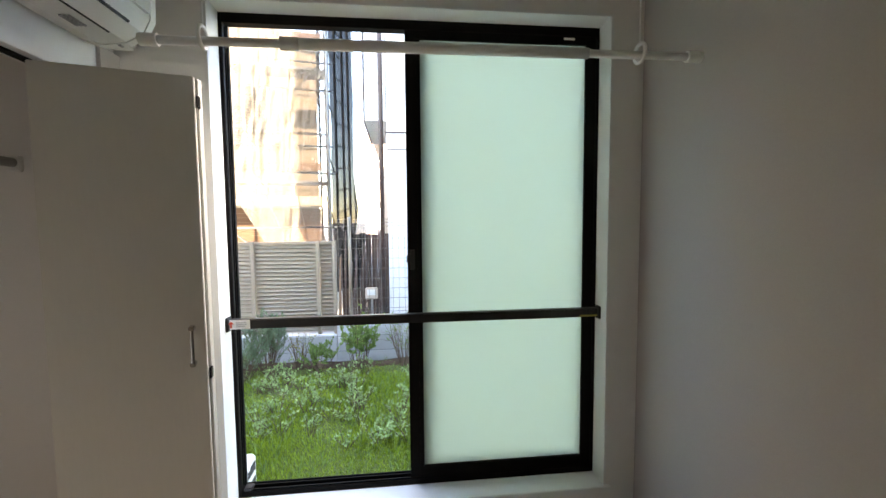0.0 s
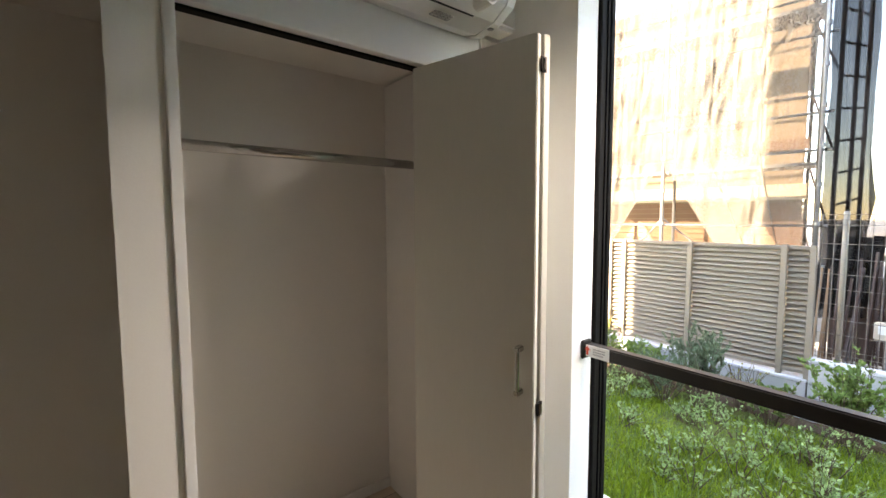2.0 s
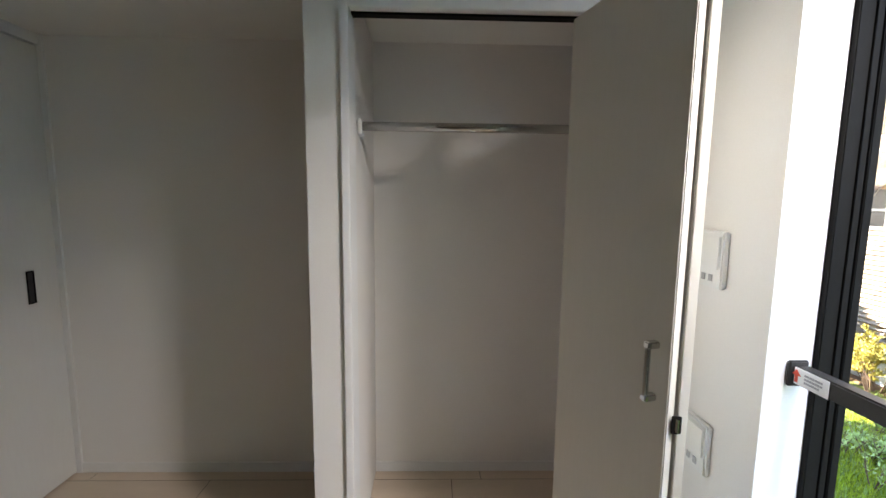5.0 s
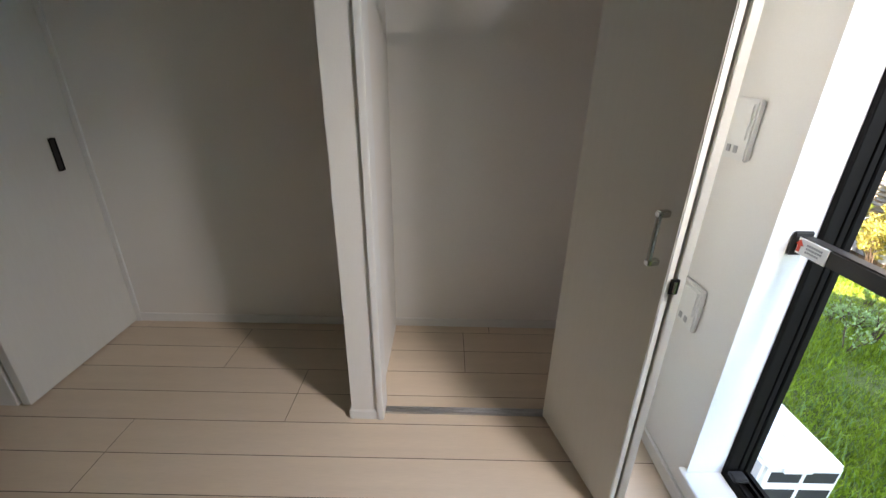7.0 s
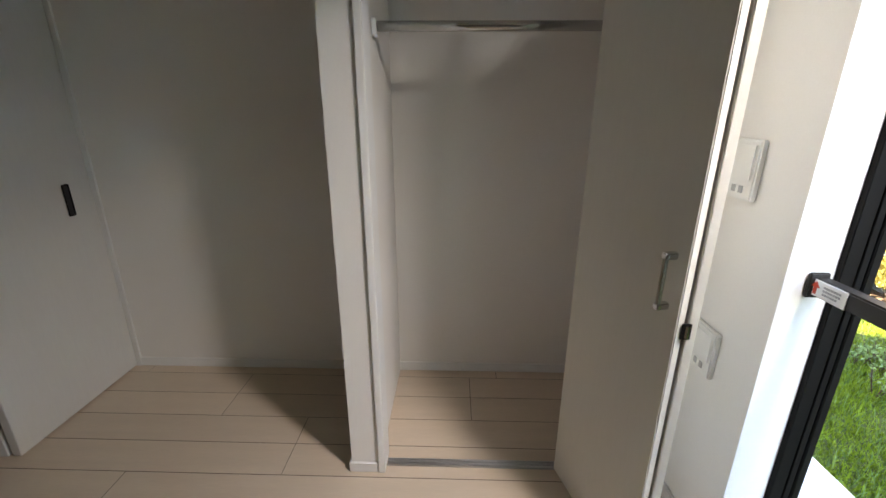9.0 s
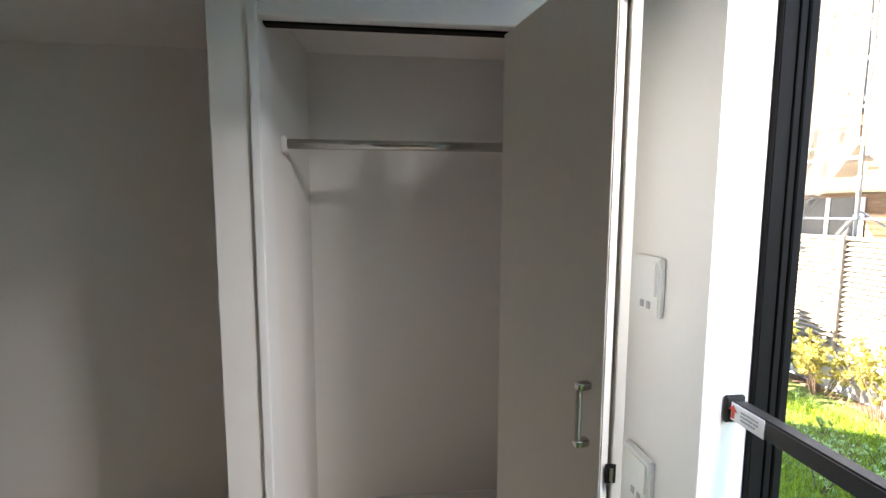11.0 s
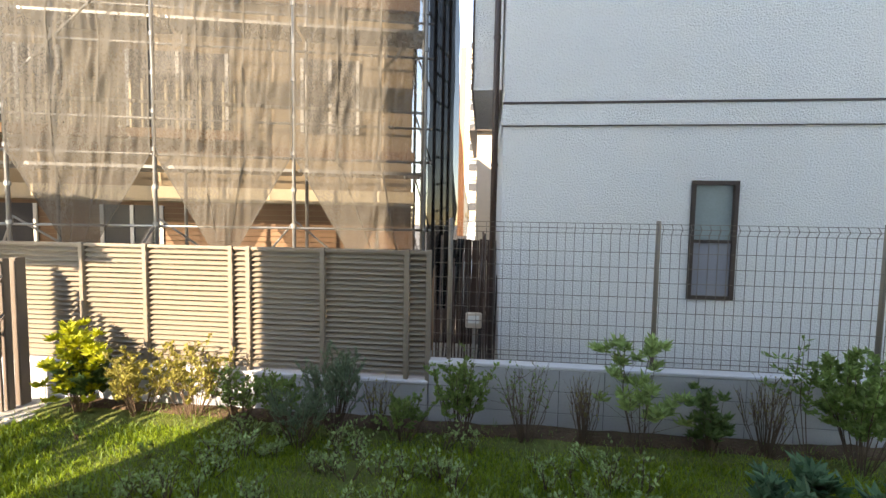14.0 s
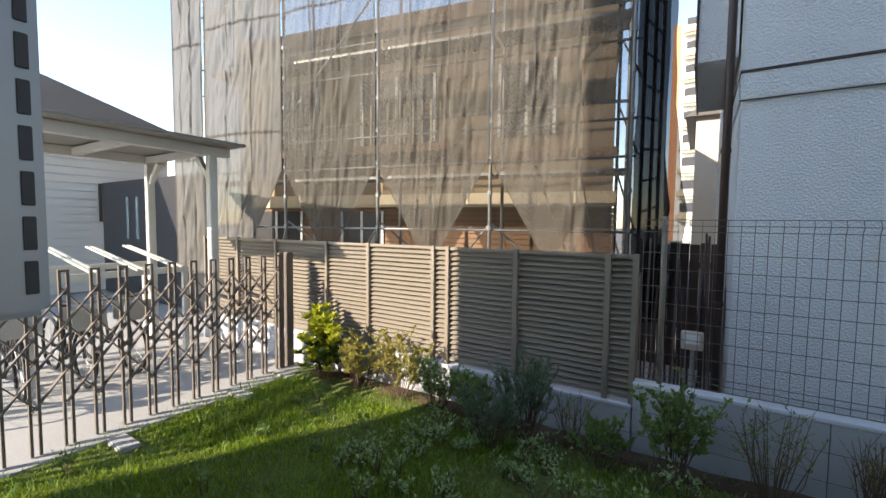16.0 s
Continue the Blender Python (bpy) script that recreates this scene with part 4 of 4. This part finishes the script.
part("end_post", box(B(), -4.50, 3.36, LAWN, -4.45, 3.42, 0.95, 0.004), M_GATE, gt)

# ---- bicycle yard: carport, racks, bicycles ----
cp = thing("carport", (-6.3, 1.8, LAWN), "grey steel carport over the bicycle yard", "carport")
ct = 2.17
part("post", box(B(), -5.47, 3.03, LAWN, -5.37, 3.13, ct, 0.008), M_CARPORT, cp)
part("post", box(B(), -7.15, 3.03, LAWN, -7.05, 3.13, ct, 0.008), M_CARPORT, cp)
part("post", box(B(), -7.15, 1.35, LAWN, -7.05, 1.45, ct, 0.008), M_CARPORT, cp)
for x0, x1 in ((-5.5, -5.36), (-7.2, -7.04)):
    part("beam", box(B(), x0 + 0.02, 1.3, ct, x1, 3.3, ct + 0.12, 0.006), M_CARPORT, cp)
for y in (3.05, 2.2, 1.4):
    part("cross_beam", box(B(), -7.04, y - 0.04, ct + 0.01, -5.481, y + 0.04, ct + 0.1, 0.004), M_CARPORT, cp)
for x, s in ((-5.47, -1), (-7.05, 1)):
    bm = B()
    bar(bm, (x, 3.08, ct - 0.28), (x + s * 0.26, 3.08, ct), 0.06, 0.06)
    part("knee_brace", bm, M_CARPORT, cp)
me = mesh_of("roof_panel", box(B(), 0, 0, 0, 0.29, 2.1, 0.035, 0.004), M_DECK)
for i in range(8):
    piece("roof_panel", me, cp, (-7.42 + i * 0.292, 1.25, ct + 0.122))

rk = thing("bicycle_rack", (-6.6, 2.0, LAWN), "pale two-tier steel bicycle rack", "bicycle rack")
for i in range(7):
    y = 0.2 + i * 0.45
    bm = B()
    for s in (-0.03, 0.03):
        bar(bm, (-7.5, y + s, 0.95), (-5.9, y + s, 0.72), 0.025, 0.03)
    part("tray", bm, M_RACK, rk)
for x in (-7.4, -6.2):
    part("beam", box(B(), x - 0.03, -0.1, 0.62, x + 0.03, 3.2, 0.70, 0.004), M_RACK, rk)
    for y in (-0.05, 1.5, 3.1):
        part("leg", box(B(), x - 0.03, y - 0.03, LAWN + 0.013, x + 0.03, y + 0.03, 0.619), M_RACK, rk)


def bicycle():
    b = thing("bicycle", (0, 0, 0), "dark city bicycle parked in the yard", "bicycle", group="parked bicycles")
    for x in (-0.52, 0.52):
        w = part("wheel", torus(B(), (x, 0, 0.33), 0.31, 0.018), M_TYRE, b, shade=True)
        bm2 = B()
        for i in range(12):
            a = i * math.tau / 12
            tube(bm2, (x, 0, 0.33), (x + 0.3 * math.cos(a), 0, 0.33 + 0.3 * math.sin(a)), 0.0025, 4)
        part("spoke", bm2, M_STEEL, w)
    bm2 = B()
    for a, c in (((-0.52, 0.33), (-0.15, 0.75)), ((-0.15, 0.75), (-0.05, 0.3)), ((-0.05, 0.3), (0.38, 0.75)), ((-0.52, 0.33), (-0.05, 0.3)), ((0.38, 0.85), (0.52, 0.33))):
        tube(bm2, (a[0], 0, a[1]), (c[0], 0, c[1]), 0.018, 8)
    part("bike_frame", bm2, M_OPENING, b)
    part("saddle", box(B(), -0.28, -0.07, 0.83, -0.03, 0.07, 0.88, 0.025), M_TYRE, b)
    part("seat_post", tube(B(), (-0.15, 0, 0.74), (-0.15, 0, 0.835), 0.014, 8), M_STEEL, b)
    part("handlebar", tube(B(), (0.36, -0.27, 0.93), (0.36, 0.27, 0.93), 0.013, 8), M_STEEL, b)
    part("stem", tube(B(), (0.38, 0, 0.84), (0.36, 0, 0.93), 0.014, 8), M_STEEL, b)
    bm2 = B()
    box(bm2, 0.42, -0.15, 0.68, 0.44, 0.15, 0.90)
    box(bm2, 0.68, -0.15, 0.68, 0.70, 0.15, 0.90)
    box(bm2, 0.44, -0.15, 0.68, 0.68, 0.15, 0.69)
    part("basket", bm2, M_STEEL, b)
    return b


b0 = bicycle()
b0.location = (-6.3, 0.9, LAWN + 0.013)
for k, y in enumerate((1.35, 1.8, 2.25, 0.45)):
    copy_thing(b0, pose(-6.3 + 0.1 * (k % 2), y, LAWN + 0.013, 0, 0, 4 * (k - 1)))

# ---- houses to the left ----
h2 = thing("white_house", (-15, 2, LAWN), "white sided house with dark slate roof", "house")
part("wall", box(B(), -21, -3.0, LAWN, -13.6, 6.3, 3.5), M_SIDING, h2)
for k in range(20):
    part("siding_board", box(B(), -13.6, -3.0, LAWN + k * 0.2, -13.57, 6.3, LAWN + k * 0.2 + 0.185), M_SIDING, h2)
bm = prism(B(), [(6.8, 3.45), (6.8, 3.65), (1.2, 5.3), (-3.6, 3.9), (-3.6, 3.5)], "x", -21.5, -12.9)
part("roof", bm, M_ROOF, h2)
part("eave", box(B(), -21.5, 6.65, 3.3, -12.85, 6.85, 3.44), M_WHITEB, h2)
for y in (2.4, 4.6):
    w1 = part("window", ring(B(), 0, 1, 0, 1, 0, 0.05, 0.06), M_WFRAME, h2)
    w1.data.transform(Matrix.Translation(-origin(h2)).inverted())
    w1.data.transform(Matrix.Translation(Vector((-13.5, y, 1.3)) - origin(h2)) @ Matrix.Rotation(radians(90), 4, "Z"))
    part("pane", box(B(), -13.56, y + 0.06, 1.36, -13.53, y + 0.94, 2.24), M_WGLASS, w1)
sh = thing("dark_shed", (-10.8, 4.7, LAWN), "dark brown fence wall with slots beside the yard", "shed")
part("wall", box(B(), -13.3, 4.6, LAWN, -8.3, 4.75, 2.3), M_OPENING, sh)
for x in (-11.9, -11.4):
    part("slot_window", box(B(), x, 4.585, 0.9, x + 0.12, 4.598, 1.9), M_WGLASS, sh)

# ---- far buildings ----
ap = thing("far_apartment", (-3, 62, LAWN), "orange and cream far apartment block with balconies", "building")
part("wall", box(B(), -4.0, 62, LAWN, -3.1, 72, 27), M_BRICK, ap)
part("balcony_tower", box(B(), -3.09, 62.0, LAWN, 5.5, 70, 26.6), M_WHITEB, ap)
for k in range(9):
    z = 2 + k * 2.9
    part("balcony", box(B(), -2.9, 60.8, z, -0.4, 61.99, z + 1.2, 0.3), M_CREAM, ap)
    part("window", box(B(), -2.5, 61.94, z + 1.25, -0.7, 61.998, z + 2.4), M_OPENING, ap)
wb = thing("far_white_house", (1.5, 40, LAWN), "white far house with small windows", "building")
part("wall", box(B(), 0.0, 40, LAWN, 6.0, 46, 15.0), M_WHITEB, wb)
for z in (4.0, 7.0, 10.0):
    part("window", box(B(), 0.7, 39.96, z, 1.6, 39.998, z + 1.1), M_WGLASS, wb)
bw = thing("beige_house", (0.3, 14, LAWN), "beige narrow house behind the gap", "building")
part("wall", box(B(), -0.25, 13.0, LAWN, 3.0, 18.0, 4.2), M_BEIGEB, bw)
part("roof", prism(B(), [(-0.5, 4.2), (3.3, 4.2), (1.4, 5.6)], "y", 12.8, 18.2), M_ROOF, bw)


# ---- shrubs ----
def leaf_quad(vs, fs, p, d, up, ln, wd):
    side = d.cross(up)
    if side.length < 1e-4:
        side = Vector((1, 0, 0))
    side.normalize()
    i = len(vs)
    nrm = side.cross(d) * (wd * 0.25)
    vs += [p, p + d * ln * 0.45 + side * wd * 0.5 - nrm, p + d * ln, p + d * ln * 0.45 - side * wd * 0.5 - nrm]
    fs.append((i, i + 1, i + 2, i + 3))


def rvec(rng, up=0.3):
    a = rng.uniform(0, math.tau)
    z = rng.uniform(-0.4, 1.0) + up
    v = Vector((math.cos(a), math.sin(a), z))
    return v.normalized()


def shrub(name, x, y, h, spread, stems, leaves, ll, lw, material, label, seed, up=0.6, whorl=False, start=0.25, z=LAWN):
    rng = random.Random(seed)
    t = thing(name, (x, y, z), label, "shrub")
    bm2 = B()
    vs, fs = [], []
    for s in range(stems):
        a = rng.uniform(0, math.tau)
        r = spread * rng.uniform(0.25, 1.0)
        top = Vector((x + math.cos(a) * r, y + math.sin(a) * r * 0.7, z + h * rng.uniform(0.3 if whorl else 0.6, 1.0)))
        base = Vector((x + math.cos(a) * r * 0.15, y + math.sin(a) * r * 0.15, z - 0.02))
        mid = base.lerp(top, 0.5) + Vector((rng.uniform(-1, 1), rng.uniform(-1, 1), 0.4)) * 0.12 * h * 0.5
        tube(bm2, base, mid, 0.004, 5, 0.003)
        tube(bm2, mid, top, 0.003, 5, 0.0014)
        tips = [(mid, top)]
        for b_ in range(3):
            f = rng.uniform(0.35, 0.95)
            p = base.lerp(mid, f * 2) if f < 0.5 else mid.lerp(top, f * 2 - 1)
            q = p + rvec(rng, up) * h * rng.uniform(0.12, 0.28)
            tube(bm2, p, q, 0.002, 4, 0.0009)
            tips.append((p, q))
        per = max(1, int(leaves * 2.2) // stems // len(tips))
        for p, q in tips:
            for k in range(per):
                f = rng.uniform(start, 1.0) if not whorl else rng.uniform(0.88, 1.05)
                d = (rvec(rng, up * 0.5) + (q - p).normalized() * (0.5 if not whorl else 0.15)).normalized()
                leaf_quad(vs, fs, p.lerp(q, f), d, rvec(rng, 1.0), ll * rng.uniform(0.8, 1.5), lw * rng.uniform(0.9, 1.6))
    part("stem", bm2, M_TWIG, t)
    if fs:
        me2 = bpy.data.meshes.new("foliage")
        o = origin(t)
        me2.from_pydata([v - o for v in vs], [], fs)
        me2.materials.append(material)
        ob = new("foliage", me2)
        ob.parent = t
    return t


shrub("yellow_shrub", -3.72, 3.40, 0.58, 0.28, 16, 900, 0.06, 0.028, M_GREEN, "green shrub under yellow young leaves by the gate", 1)
shrub("yellow_shrub", -3.74, 3.38, 0.86, 0.20, 18, 1100, 0.065, 0.026, M_YELLOW, "bright yellow leafed shrub top by the gate", 2, whorl=True)
shrub("dry_shrub", -3.15, 3.42, 0.62, 0.42, 26, 1000, 0.035, 0.018, M_DRY, "sparse yellowing shrub in the sun along the wall", 3)
shrub("dry_shrub", -2.62, 3.42, 0.70, 0.42, 26, 700, 0.035, 0.018, M_DRY, "sparse twiggy shrub in the sun along the wall", 4)
shrub("round_shrub", -2.12, 3.35, 0.56, 0.26, 22, 620, 0.026, 0.016, M_DULL, "small green round-leaved shrub by the wall", 5)
shrub("round_shrub", -1.74, 3.40, 0.52, 0.32, 22, 800, 0.030, 0.016, M_DULL, "low green shrub by the wall", 6)
shrub("rosemary_bush", -1.22, 3.32, 0.80, 0.30, 34, 3200, 0.03, 0.006, M_ROSEM, "upright grey-green rosemary bush by the wall", 7, up=1.2)
shrub("rosemary_bush", -1.45, 3.12, 0.5, 0.28, 24, 1800, 0.03, 0.006, M_ROSEM, "low grey-green rosemary bush by the wall", 17, up=1.0)
shrub("bare_shrub", -0.88, 3.42, 0.5, 0.2, 16, 60, 0.02, 0.012, M_DRY, "reddish bare twiggy shrub by the wall", 8, up=1.2)
shrub("thin_shrub", -0.15, 3.35, 0.72, 0.36, 20, 900, 0.034, 0.02, M_DULL, "thin green shrub with loose twigs by block wall", 9)
shrub("bare_shrub", 0.42, 3.40, 0.72, 0.26, 26, 130, 0.026, 0.014, M_DULL, "bare twiggy shrub with few green leaves by block wall", 10)
shrub("bare_shrub", 0.91, 3.42, 0.62, 0.15, 34, 20, 0.02, 0.01, M_DRY, "bare upright twigs by block wall", 11, up=1.5)
shrub("andromeda_shrub", 1.34, 3.36, 1.02, 0.24, 10, 560, 0.075, 0.022, M_PALE, "pale green whorled andromeda shrub by block wall", 12, whorl=True)
shrub("andromeda_shrub", 1.92, 3.40, 0.55, 0.26, 10, 480, 0.06, 0.022, M_GREEN, "low green whorled shrub by block wall", 13, whorl=True)
shrub("bare_shrub", 2.36, 3.44, 0.66, 0.24, 34, 30, 0.02, 0.01, M_DRY, "bare reddish twigs by block wall", 14, up=1.4)
shrub("thin_shrub", 2.95, 3.30, 0.95, 0.42, 26, 1500, 0.045, 0.024, M_DULL, "tall loose green shrub by block wall", 15)
shrub("thin_shrub", -0.62, 3.30, 0.46, 0.30, 16, 700, 0.028, 0.016, M_DULL, "low loose green shrub by block wall", 16)
shrub("tall_weed", 2.62, 3.36, 1.12, 0.14, 3, 110, 0.05, 0.02, M_DULL, "tall upright weed stems by block wall", 18, up=0.3, start=0.05)
shrub("tall_weed", -0.08, 3.52, 1.02, 0.10, 3, 70, 0.03, 0.014, M_DULL, "tall thin twig with small leaves by block wall", 19, up=0.3, start=0.05)
for k, (x, y) in enumerate(((1.95, 2.72), (2.3, 2.85), (2.65, 2.7))):
    shrub("broad_leaf_plant", x, y, 0.26, 0.2, 7, 60, 0.10, 0.045, M_PLANT, "low broad-leaved blue-green plant in the lawn", 30 + k, up=0.4)
rng = random.Random(8)
for k in range(100):
    x = rng.uniform(-2.3, 1.3)
    y = rng.uniform(max(1.5, 2.1 - 0.25 * (x + 2.3)), 3.25)
    shrub("weed_clump", x, y, rng.uniform(0.08, 0.27), rng.uniform(0.10, 0.26), 6, 24, 0.030, 0.018, M_WEED, "pale green leafy weed clump in the lawn", 40 + k, up=0.5)
for k in range(10):
    shrub("weed_clump", rng.uniform(-4.1, -2.5), rng.uniform(0.8, 3.0), rng.uniform(0.08, 0.2), 0.07, 4, 36, 0.035, 0.014, M_DULL, "small weed clump in the lawn", 180 + k, up=0.7)

# ---- floor boards ----
fl = thing("floor", (0, -1.8, 0), "pale beige oak floor boards with dark grooves", "floor", kind=S)
part("underlay", box(B(), XB, YB, -0.06, XR, YI, -0.0012), M_GROOVE, fl)
RW = 0.1555
xk = -1.272 - RW
row = 0
starts = {0: -2.41, 1: -1.852, 2: -1.457, 3: -2.05, 4: -1.2, 5: -1.75, 6: -0.9, 7: -2.2, 8: -1.5, 9: -1.0}
cache = {}
while xk < XR:
    x0, x1 = max(xk, XB), min(xk + RW, XR)
    pair = (row + 1) // 2
    j0 = starts.get(pair, -1.3)
    cuts = sorted({YB, YI} | {j0 + 1.82 * k for k in range(-2, 3) if YB < j0 + 1.82 * k < YI} | ({-0.73} if pair == 1 else set()))
    for a, b in zip(cuts, cuts[1:]):
        w, ln = x1 - x0, b - a
        if w < 0.02 or ln < 0.02:
            continue
        key = (round(w, 4), round(ln, 4))
        if key not in cache:
            cache[key] = mesh_of("plank", box(B(), 0.0014, 0.0012, -0.012, w - 0.0014, ln - 0.0012, 0.0, 0.0008), M_PLANK)
        piece("plank", cache[key], fl, (x0, a, 0))
    xk += RW
    row += 1
